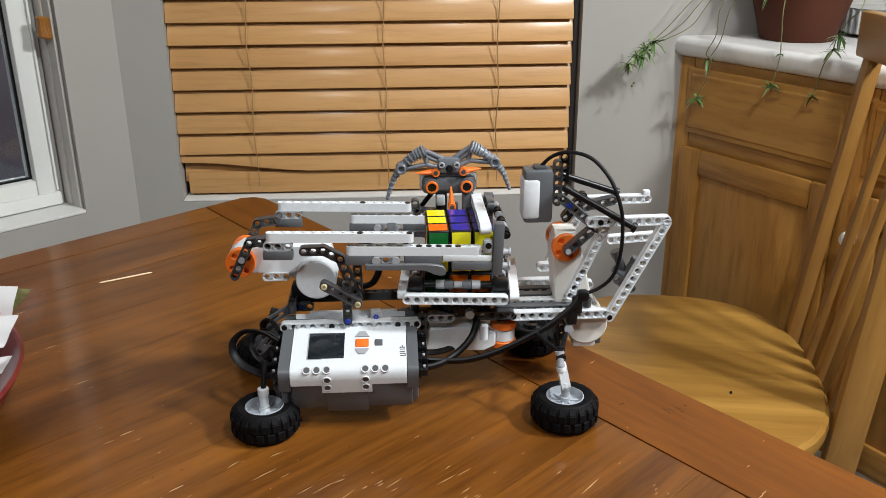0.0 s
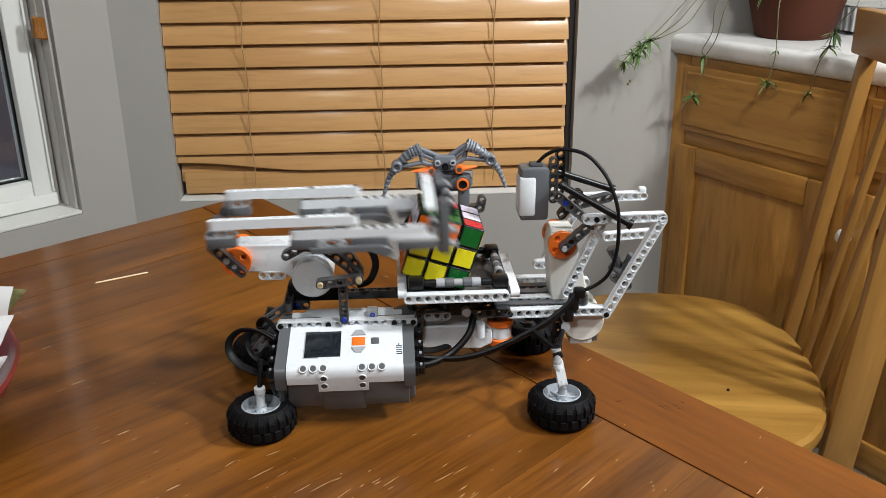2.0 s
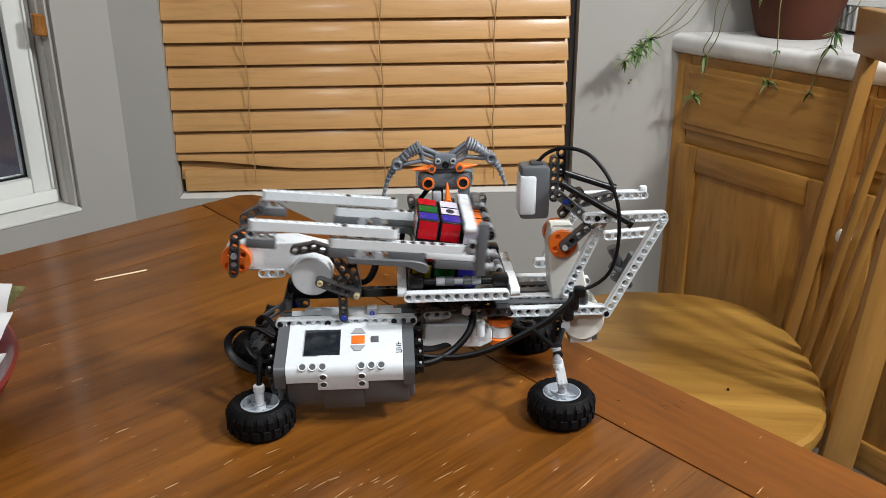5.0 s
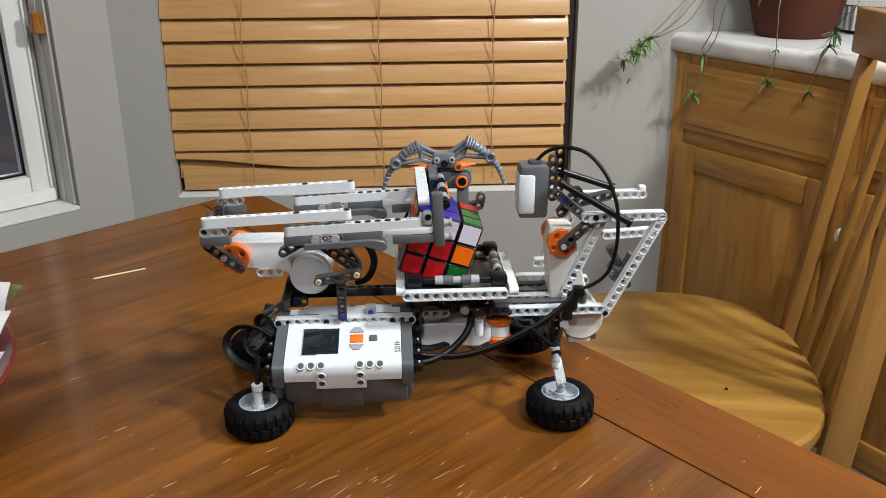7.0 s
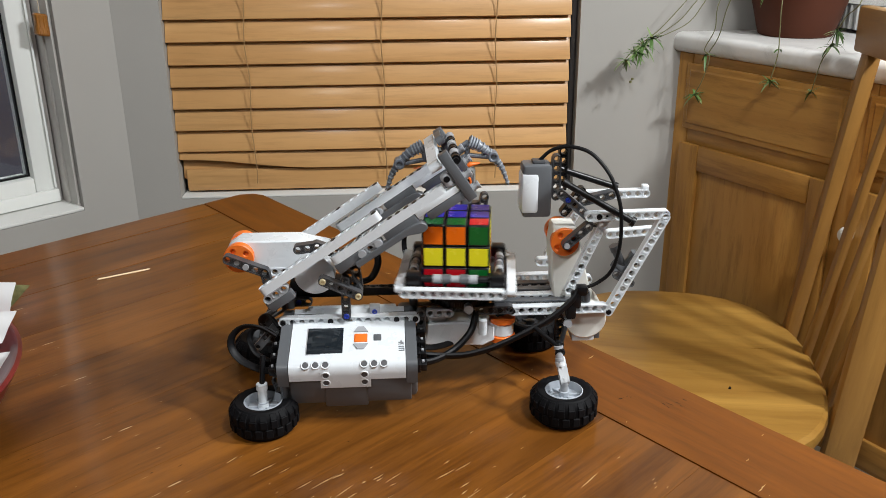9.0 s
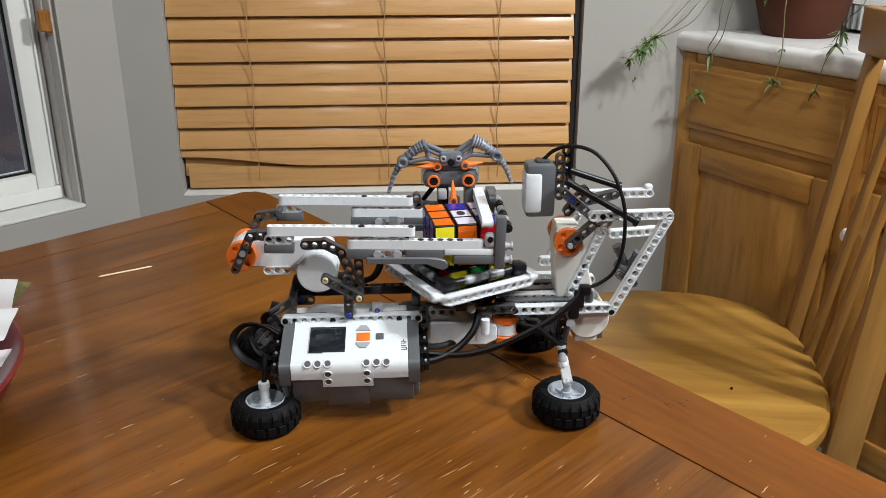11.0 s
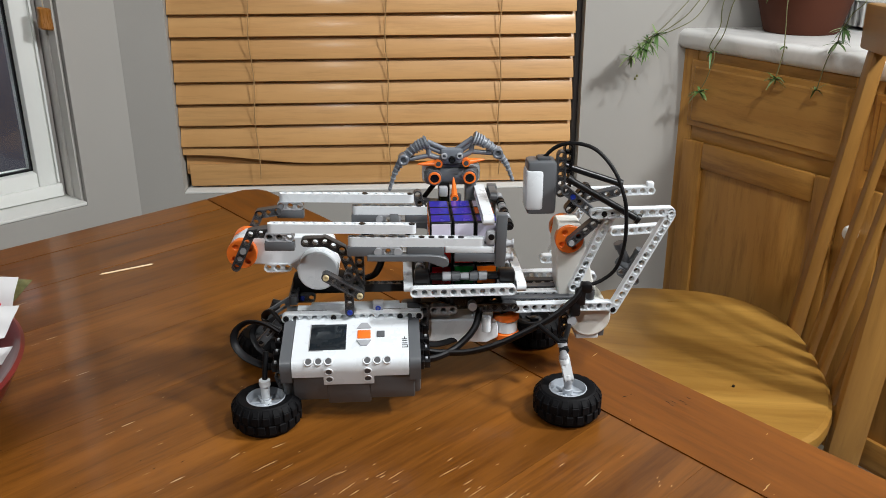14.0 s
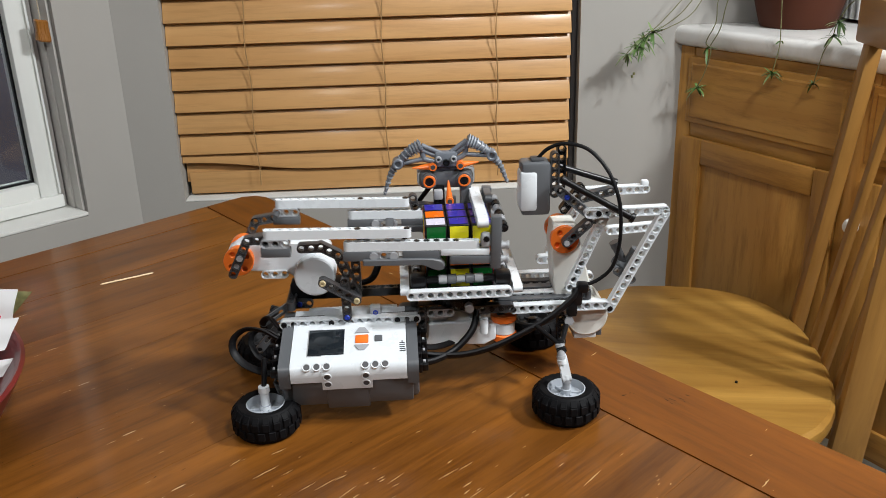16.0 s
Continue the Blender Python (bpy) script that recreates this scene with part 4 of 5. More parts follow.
foot(-168, -75, 0, 7), foot(81, -75, 0, 3), foot(74, 62, rim=DARK), foot(-182, 44, rim=DARK)


def leg(points, mats, radii):
    for (p, q), mat, r in zip(zip(points, points[1:]), mats, radii):
        bm = bmesh.new()
        bush(bm, p, q, r, r * 0.8)
        part("leg_joint", bm, mat, robot)


leg([(81, -75, 20), (81, -75, 33), (77, -72, 50), (76, -68, 62)], (LIGHT, WHITE, LIGHT), (4.0, 4.2, 4.0))
one_beam(robot, 3, (81, -75, 34), (-0.2, 0.25, 0.95), X, WHITE)
bm = bmesh.new()
mrod(bm, (77, -68, 60), (60, -46, 68), 2.0), mrod(bm, (77, -66, 58), (88, -34, 62), 2.3), bush(bm, (77, -72, 57), (77, -62, 61), 4.2, 3.6)
part("leg_rod", bm, BLACK, robot, "black diagonal leg rod")
leg([(-168, -75, 18), (-168, -75, 40)], (WHITE,), (4.6,))
bm = bmesh.new()
mrod(bm, (-168, -74, 38), (-167, -64, 60), 2.2)
part("leg_rod", bm, BLACK, robot)
one_beam(robot, 3, (-158, -60, 36), (0.3, 0.0, -0.95), Y, DARK)
one_beam(robot, 5, (74, 62, 30), (-0.1, -0.5, 0.85), X, DARK)
one_beam(robot, 5, (-182, 44, 30), (0.35, -0.3, 0.85), X, DARK)

# -- head over the table: two eyes, beak, horns --
head = cells(robot, "eye_sensor", [(mbox, (-32.5, 46, 163.5), (16.5, 58, 181.0), 6.5)], MID, "grey eye sensor with orange rings")
cells(head, "back_shell", [(mbox, (-34.2, 54, 164.5), (18.2, 62, 182.2), 6)], WHITE, "white back shell")
for x in (-23.6, 7.6):
    bm = bmesh.new()
    mrod(bm, (x, 42.5, 172.4), (x, 50, 172.4), 6.9, seg=28)
    part("eye_housing", bm, MID, head)
    bm = bmesh.new()
    lathe(bm, mmp([(3.9, 0), (3.9, 5), (5.2, 5), (5.7, 4.4), (5.7, 0)]), 28, pose(x * MM, 46 * MM, 172.4 * MM, 90, 0, 0), False)
    part("eye_ring", bm, ORANGE, head, "orange ring")
    bm = bmesh.new()
    lathe(bm, mmp([(4.0, 3.6), (4.0, 4.2), (2.4, 4.3), (2.3, 3.8), (0.3, 3.9)]), 24, pose(x * MM, 46 * MM, 172.4 * MM, 90, 0, 0))
    part("eye", bm, BLACK, head)


def tooth(p, q, name="tooth"):
    bm = bmesh.new()
    p, q = Vector(mm(*p)), Vector(mm(*q))
    pts = [p.lerp(q, t) for t in (0, 0.25, 0.5, 0.75, 1)]
    tube(bm, pts, lambda t: 0.0031 * (1 - t) ** 0.8 + 0.0005, 10, 0.8)
    rod(bm, p + Vector((0, -0.0040, 0)), p + Vector((0, 0.004, 0)), 0.0036, seg=18)
    ob = part(name, bm, ORANGE, robot, "orange pointed tooth piece")
    # solid dark plug, coloured like the shade in an open bore
    bm = bmesh.new()
    rod(bm, p + Vector((0, -0.0043, 0)), p, 0.0021, seg=14)
    part("hole", bm, DARK, ob)
    return ob


tooth((-6, 40, 155), (-6.6, 44, 172.5), "beak")
tooth((-20, 48, 185), (-38.5, 48, 184))
tooth((4.5, 46, 186), (21, 46, 188))
for start, way in (((-29.4, 204), ((-39, 199.8), (-51, 189), (-58.4, 177), (-64, 159.5))), ((11, 207), ((20, 203.4), (32.8, 193.6), (41, 183), (47.5, 166.5)))):
    sx = -1 if start[0] < 0 else 1
    cx = -8
    pts = [(x, 50, z) for x, z in (start, *way)]
    bm = bmesh.new()
    tube(bm, [mm(*p) for p in pts], lambda t: 0.0056 * (1 - t * 0.74), 12, 0.8, 8)
    horn = part("horn", bm, CLAWGREY, robot, "ribbed grey claw piece")
    bm = bmesh.new()
    n = 15
    for k in range(n):
        t = (k + 0.5) / n * (len(pts) - 1)
        i = min(int(t), len(pts) - 2)
        p = Vector(mm(*pts[i])).lerp(Vector(mm(*pts[i + 1])), t - i)
        d = (Vector(pts[i + 1]) - Vector(pts[i])).normalized()
        r = 0.0066 * (1 - 0.74 * k / n)
        rod(bm, p - d * 0.0006, p + d * 0.0006, r, r * 0.94, 14)
    part("rib", bm, CLAWLIGHT, horn, "lighter ribs")
    jx, jz = way[1]
    bm = bmesh.new()
    lathe(bm, mmp([(2.4, 0), (2.4, 1.4), (3.0, 2), (4.2, 2), (4.8, 1.4), (4.8, -9)]), 22, pose(jx * MM, 45 * MM, jz * MM, 90, 0, 0))
    part("boss", bm, CLAWGREY, horn)
    lx, lz = start[0] - sx * 1.5, start[1] - 12.5
    for p, q, rr in (((cx + sx * 2, 195), start, 2.3), ((cx + sx * 4, 191.5), (start[0], start[1] - 4.5), 2.0), ((cx + sx * 5, 187), (lx, lz), 2.6), ((lx, lz), start, 2.4), ((lx, lz), (jx - sx * 3, jz - 1), 2.2)):
        bm = bmesh.new()
        mrod(bm, (p[0], 50, p[1]), (q[0], 50, q[1]), rr)
        part("brace", bm, CLAWGREY, horn)
    bm = bmesh.new()
    lathe(bm, mmp([(1.5, -2), (1.5, 2), (2.4, 2), (2.8, 1.5), (2.8, -8)]), 18, pose((cx + sx * 6.8) * MM, 45 * MM, 192 * MM, 90, 0, 0))
    part("connector", bm, LIGHT, robot)
bm = bmesh.new()
mbox(bm, (-18, 45.5, 184), (2, 55, 198), 2.4)
part("connector", bm, CLAWGREY, robot)
bm = bmesh.new()
lathe(bm, mmp([(1.8, -2), (1.8, 2.2), (2.8, 2.2), (3.2, 1.6), (3.2, -8)]), 18, pose(-8 * MM, 45 * MM, 188.6 * MM, 90, 0, 0))
part("connector", bm, BLACK, robot)
bm = bmesh.new()
mbox(bm, (-24, 48, 180), (8, 58, 186), 1.5)
part("neck_block", bm, DARK, robot)
for lo, hi, mat in (((-20, 44, 130), (-10, 58, 168), BLACK), ((-20, 38, 156), (-12, 46, 165), LIGHT), ((4, 44, 110), (14, 56, 167), MID), ((-30, 48, 86), (20, 58, 112), DARK), ((-8, 40, 150), (0, 46, 158), DARK)):
    bm = bmesh.new()
    mbox(bm, lo, hi, 1.5)
    part("neck_block", bm, mat, robot)
for x in (-39, 25):
    one_beam(robot, 2, (x, 43, 158), (0.2 if x < 0 else -0.2, 0, -1), Y, DARK, "guide")
    one_beam(robot, 3, (x + (2 if x < 0 else -2), 46, 149), (1 if x < 0 else -1, 0, -0.1), Y, DARK, "guide")


# -- cables --
def cable(points, r=2.5, flat=0.55, label="black cable"):
    bm = bmesh.new()
    tube(bm, [mm(*p) for p in points], r * MM, 10, flat, 8)
    return part("cable", bm, CABLE, robot, label)


cable([(-157, -50, 70), (-170, -47, 77), (-184, -44, 77), (-194, -44, 69), (-195, -46, 58), (-186, -52, 49), (-170, -60, 45), (-157, -64, 45)], 1.5, 2.4, "flat black cable in a loop beside the brick")
cable([(-157, -42, 68), (-166, -40, 73), (-176, -38, 72), (-181, -40, 64), (-176, -46, 54), (-166, -52, 50), (-157, -54, 50)], 1.4, 2.2)
cable([(-157, -32, 70), (-166, -22, 76), (-174, -12, 68), (-174, -4, 56), (-166, -6, 46), (-150, -14, 44)], 1.8, 1.8)
cable([(-38, -60, 46), (-24, -54, 46), (-8, -44, 50), (6, -36, 62), (12, -26, 76)], 3.0, 1.3)
cable([(-38, -52, 50), (-22, -50, 47), (0, -50, 47), (24, -48, 52), (50, -44, 62), (74, -40, 74), (92, -36, 88), (98, -33, 96)], 2.6, 1.7, "broad flat black cable")
cable([(-38, -46, 54), (-26, -36, 48), (-10, -24, 46), (10, -10, 50)], 2.7)
cable([(100, -33, 97), (114, -34, 103), (125, -36, 115), (130, -37, 136), (130, -37, 160), (127, -36, 178), (119, -30, 198), (105, -20, 213), (88, -10, 216), (75, -4, 211), (66, -2, 202)], 1.6, 1.0, "thin black sensor cable in a wide loop")
cable([(-88, 8, 134), (-80, 4, 132), (-74, 2, 124), (-72, 2, 112), (-78, 4, 98), (-88, 8, 92)], 3.3, 0.8)
cable([(-20, 54, 168), (-36, 56, 146), (-46, 56, 126), (-48, 54, 104), (-40, 48, 88)], 2.8, 0.6)
cable([(98, 20, 44), (80, 10, 56), (56, 0, 66), (30, -20, 70)], 2.6)
# plain black block filling the space between motor and brick
bm = bmesh.new()
mbox(bm, (-150, 2, 80), (-100, 20, 97), 3)
part("cable_sleeve", bm, CABLE, robot)


# -- flipping arm: its own space starts at the crank pin of the near side --
PIVOT = Vector((-160, 0, 151))            # where that pin sits with the arm lowered


def a(x, y, z):
    """A point of the lowered, level arm in the arm's own space (millimetres)."""
    return (x - PIVOT.x, y, z - PIVOT.z)


arm = one_beam(robot, 15, a(-158, -40, 158.5), X, Z, WHITE, "flipper_arm", "white flipping arm that holds the puzzle cube", wide=7.0, solid=range(15))
one_beam(arm, 15, a(-158, 40, 158.5), X, Z, WHITE, "arm_beam", wide=7.0, solid=range(15))
for s in (-1, 1):
    one_beam(arm, 14, a(-94, 40 * s, 147.4), X, Z, WHITE, "arm_beam", wide=7.0, solid=range(14))
    bm = bmesh.new()
    mbox(bm, a(-18.5, 40 * s - 3.7, 138.8), a(21.5, 40 * s + 3.7, 144.2), 0.4)
    part("arm_beam", bm, WHITE, arm)
    for x in (-86, -46):
        bm = bmesh.new()
        mrod(bm, a(x, 40 * s, 160), a(x, 40 * s, 162.7), 2.4)
        part("pin", bm, BLACK, arm)
    for x in (-38, -30, -22, -14, -6):
        bm = bmesh.new()
        mrod(bm, a(x, 40 * s, 149), a(x, 40 * s, 151.5), 2.4)
        part("pin", bm, BLACK, arm)
    # blocks under the left end
    one_beam(arm, 3, a(-160, 40 * s, 151), X, Y, LIGHT, "end_block")
    bm = bmesh.new()
    mbox(bm, a(-164, 40 * s - 4, 139.5), a(-140, 40 * s + 4, 147.2), 1)
    part("end_block", bm, MID, arm)
    # grey beams and connectors under the middle
    bm = bmesh.new()
    mbox(bm, a(-98, 40 * s - 4, 135), a(-74, 40 * s + 4, 143.4), 1)
    part("arm_plate", bm, MID, arm)
    bm = bmesh.new()
    mbox(bm, a(-50, 40 * s - 4, 135), a(-19.2, 40 * s + 4, 143.4), 1)
    part("arm_plate", bm, MID, arm)
    one_beam(arm, 3, a(-73, 40 * s, 139.4), X, Y, LIGHT, "connector")
    for x in (-73, -57):
        bm = bmesh.new()
        bush(bm, a(x, 40 * s - 5 , 139.4), a(x, 40 * s + 4, 139.4), 3.3, 2.6)
        part("connector", bm, LIGHT, arm)
    bm = bmesh.new()
    mplate(bm, [a(-82, 0, 137)[::2], a(-82, 0, 132)[::2], a(-33, 0, 132)[::2], a(-25, 0, 128.5)[::2], a(-20, 0, 127)[::2], a(-16, 0, 128.5)[::2], a(-15.5, 0, 132)[::2], a(-18, 0, 135.5)[::2], a(-24, 0, 137)[::2], a(-32, 0, 137.5)[::2]], 40 * s - 7, 40 * s + 2, [], 0.6)
    part("arm_plate", bm, MID, arm)
    bm = bmesh.new()
    mbox(bm, a(-11, 40 * s - 4.2, 131), a(23, 40 * s + 4.2, 138.4), 1.0)
    part("arm_plate", bm, MID, arm)
    # end plates with their stacked connectors
    bm = bmesh.new()
    mbox(bm, a(22.5, 40 * s - 5, 127), a(31, 40 * s + 4, 172), 0.9)
    part("end_plate", bm, MID, arm)
    for z in (134, 146):
        bm = bmesh.new()
        bush(bm, a(31, 40 * s, z), a(37.5, 40 * s, z), 3.7, 2.8)
        part("connector", bm, LIGHT, arm)
    bm = bmesh.new()
    mbox(bm, a(14, 40 * s - 4.6, 145), a(22.5, 40 * s + 3, 158), 3.0)
    part("connector", bm, LIGHT, arm)
    bm = bmesh.new()
    mrod(bm, a(18.5, 40 * s - 5, 153), a(18.5, 40 * s + 3, 153), 2.6)
    part("pin", bm, BLACK, arm)
one_beam(arm, 12, a(16.0, -40, 165.5), Y, X, WHITE, "cross_bar", "white cross bar", thick=9.0, wide=7.6)
one_beam(arm, 4, a(26, 16, 168), Y, X, MID, "cross_bar", thick=6)
bm = bmesh.new()
mrod(bm, a(33, -44, 161), a(33, 44, 161), 2.3)
part("axle", bm, BLACK, arm)
for k in range(6):
    bm = bmesh.new()
    y = -40 + k * 13.6
    bush(bm, a(33, y, 161), a(33, y + 10, 161), 3.9, 3.5)
    part("bush", bm, BLACK if k % 2 == 0 else LIGHT, arm)
bm = bmesh.new()
mbox(bm, a(-64, -36, 139), a(-56, 36, 145), 1)
part("cross_plate", bm, DARK, arm)
# -- crank on the motor hub, rocker on the disc, link between --
HUB = (-188, 0, 127)
crank = one_beam(robot, 5, (-7.4, -24, -3.1), (0.92, 0, 0.39), Y, DARK, "crank", "dark grey bent drive crank")
one_beam(crank, 3, (22, -24, 9.4), (0.84, 0, -0.54), Y, DARK, "crank_link")
one_beam(crank, 3, (31, -30, 5), (0.76, 0, -0.65), Y, DARK, "crank_link")
bm = bmesh.new()
bush(bm, (7.4, -29.4, 3.1), (7.4, -20, 3.1), 2.6, 2.2)
part("pin", bm, LIGHT, crank)
bm = bmesh.new()
mrod(bm, (37, -36, 0), (37, -22, 0), 2.4), mrod(bm, (37, 22, 0), (37, 36, 0), 2.4)
part("axle", bm, DARK, crank)
one_beam(crank, 4, (0, 26, 0), (0.92, 0, 0.39), Y, DARK, "crank_link")
one_beam(crank, 3, (22, 26, 9.4), (0.84, 0, -0.54), Y, DARK, "crank_link")
ROCK = (-117, 0, 114)
rocker = one_beam(robot, 5, (0, -37, 0), X, Y, DARK, "rocker", "dark grey rocker beam")
for x in (0, 32):
    bm = bmesh.new()
    lathe(bm, mmp([(1.2, 0.4), (1.2, 1.6), (2.2, 1.6), (2.6, 1.1), (2.6, -4)]), 16, pose(x * MM, -41 * MM, 0, 90, 0, 0))
    part("bush", bm, TAN, rocker, "tan axle end")
linkage = one_beam(robot, 6, (0, -29, 0), (-0.34, 0, 0.94), Y, DARK, "linkage", "bent dark grey linkage")
one_beam(linkage, 3, (-13.6, -29, 37.6), (-0.86, 0, 0.5), Y, DARK, "link_beam")
one_beam(linkage, 3, (-27, -29, 45), (-1, 0, 0), Y, DARK, "link_beam")
one_beam(linkage, 5, (0, -21, 0), (0.0, 0, 1), Y, DARK, "link_beam")

# -- turning tray --
tray = one_beam(robot, 11, (-42, -47, 0), X, Y, WHITE, "tray", "white square turning tray with grey rails")
for k in (90, 180, 270):
    m = pose(0, 0, 0, 0, 0, k)
    p, d, ax = m @ Vector((-42, -47, 0)), m @ Vector(X), m @ Vector(Y)
    one_beam(tray, 11, p, d, ax, WHITE, "tray_beam")
for k in (0, 90, 180, 270):
    m = pose(0, 0, 0, 0, 0, k)
    bm = bmesh.new()
    p0 = m @ Vector((-31, -36.5, 8.5))
    p1 = m @ Vector((31, -36.5, 8.5))
    mrod(bm, p0, p1, 2.4)
    part("axle", bm, BLACK, tray)
    for x0, x1, mat, r in ((-28, -19, BLACK, 3.3), (-18.5, -11.5, LIGHT, 4.0), (-11, -4, MID, 4.3), (-3.5, 3.5, LIGHT, 3.2), (4, 11, MID, 4.3), (11.5, 18.5, LIGHT, 4.0), (19, 28, BLACK, 3.3)):
        bm = bmesh.new()
        mrod(bm, m @ Vector((x0, -36.5, 8.5)), m @ Vector((x1, -36.5, 8.5)), r, seg=12)
        part("rail_sleeve", bm, mat, tray)
    bm = bmesh.new()
    t = bmesh.new()
    box(t, mm(28, -42, 3), mm(42, -28.8, 13.5), 2.5 * MM)
    merge(bm, t, m)
    part("corner_block", bm, BLACK, tray)
bm = bmesh.new()
mbox(bm, (-43, -43, -6), (43, 43, -3.6), 0.5)
part("tray_floor", bm, DARK, tray)
tray.matrix_basis = pose(-2.6 * MM, 0, 102.5 * MM)

# ---- puzzle cube: 26 pieces, each with its stickers ----
CUBIE = 0.019
COLOURS = "YGRGYYGORWRRYRBWRBRBYOGYYBGBGRWWBWOGOYOYBWGOOBWRGOWOWB"
puzzle = tagged(new("puzzle_cube"), "scrambled black plastic puzzle cube with coloured stickers", "puzzle cube")
CENTRE = Vector((-0.0026, 0, 0.1275))
puzzle.matrix_world = Matrix.Translation(Vector((0, 0, TABLE)) + CENTRE)
bm = bmesh.new()
box(bm, (-0.0094,) * 3, (0.0094,) * 3, 0.0016, None, 3)
me = bpy.data.meshes.new("piece")
bm.to_mesh(me)
bm.free()
me.shade_smooth()
me.set_sharp_from_angle(angle=radians(50))
me.materials.append(BLACK)
face = {}
for c, mat in STICKERS.items():
    bm = bmesh.new()
    box(bm, (-0.0078, -0.0078, 0.0), (0.0078, 0.0078, 0.00035), 0.0009, None, 2)
    face[c] = bpy.data.meshes.new("sticker")
    bm.to_mesh(face[c])
    bm.free()
    face[c].materials.append(mat)
pieces, n = [], 0
for x in (-1, 0, 1):
    for y in (-1, 0, 1):
        for z in (-1, 0, 1):
            if (x, y, z) == (0, 0, 0):
                continue
            ob = hang("piece", me, puzzle)
            home = Vector((x, y, z)) * CUBIE
            ob.matrix_basis = Matrix.Translation(home)
            pieces.append((ob, home))
            for k in range(3):
                if (x, y, z)[k]:
                    nrm = Vector([(x, y, z)[k] if i == k else 0 for i in range(3)])
                    m = nrm.to_track_quat("Z", "Y").to_matrix().to_4x4()
                    st = hang("sticker", face[COLOURS[n]], ob, "", Matrix.Translation(nrm * 0.0093) @ m)
                    if COLOURS[n] == "W" and [x, y, z].count(0) == 2:
                        bm = bmesh.new()
                        lathe(bm, [(0.0058, 0.00034), (0.0058, 0.0004), (0.001, 0.00042)], 24, Matrix.Diagonal((1, 0.62, 1, 1)))
                        part("emblem", bm, INK, ob, "dark oval emblem").matrix_basis = Matrix.Translation(nrm * 0.0093) @ m
                    n += 1


# ---- things on the table and the counter ----
def toothpick():
    bm = bmesh.new()
    p, q = Vector((-0.405, 0.252, TABLE + 0.0013)), Vector((-0.351, 0.281, TABLE + 0.0013))
    tube(bm, [p.lerp(q, t) for t in (0, 0.12, 0.5, 0.88, 1)], lambda t: 0.0003 + 0.0007 * min(1, 8 * min(t, 1 - t)), 8)
    tagged(part("toothpick", bm, material("bare_wood", (0.86, 0.68, 0.42), 0.6), None, "pale wooden toothpick lying on the table"), "", "toothpick")


def bowl():
    m = material("red_lacquer", (0.115, 0.010, 0.010), 0.35)
    n = node(m, "ShaderNodeTexNoise", Scale=24.0, Detail=5.0)
    link(m, coords(m), "Vector", n, "Vector")
    link(m, ramp(m, n, "Fac", [(0.35, (0.075, 0.006, 0.007)), (0.65, (0.15, 0.014, 0.013))]), "Color", shader(m), "Base Color")
    bm = bmesh.new()
    lathe(bm, [(0.02, 0.006), (0.10, 0.008), (0.165, 0.030), (0.186, 0.058), (0.190, 0.060), (0.193, 0.058), (0.174, 0.026), (0.11, 0.0), (0.02, 0.0)], 64)
    b = part("bowl", bm, m, None, "dark red wooden bowl holding loose papers")
    b.matrix_world = pose(-0.552, -0.10, TABLE)
    tagged(b, "", "bowl")


PAPER = material("paper", (0.80, 0.80, 0.80), 0.7)


def sheet(name, corners, mat, label, category, curl=0.006, seed=1):
    """A thin sheet with a soft curl, between four corners."""
    p00, p10, p11, p01 = [Vector(c) for c in corners]
    bm = bmesh.new()
    k, rows = 10, []
    nrm = (p10 - p00).cross(p01 - p00).normalized()
    for i in range(k + 1):
        row = []
        for j in range(k + 1):
            u, v = i / k, j / k
            p = p00.lerp(p10, u).lerp(p01.lerp(p11, u), v)
            row.append(bm.verts.new(p + nrm * curl * (math.sin(u * 3 + seed) * math.cos(v * 2.4 + seed * 2) + 0.3 * math.sin(v * 7 + u * 4))))
        rows.append(row)
    for i in range(k):
        for j in range(k):
            bm.faces.new((rows[i][j], rows[i + 1][j], rows[i + 1][j + 1], rows[i][j + 1]))
    back = bmesh.ops.duplicate(bm, geom=bm.faces[:])["geom"]
    moved = [g for g in back if isinstance(g, bmesh.types.BMVert)]
    bmesh.ops.translate(bm, verts=moved, vec=-nrm * 0.0005)
    bmesh.ops.reverse_faces(bm, faces=[g for g in back if isinstance(g, bmesh.types.BMFace)])
    ob = part(name, bm, mat, None, label, smooth=60)
    return tagged(ob, "", category)


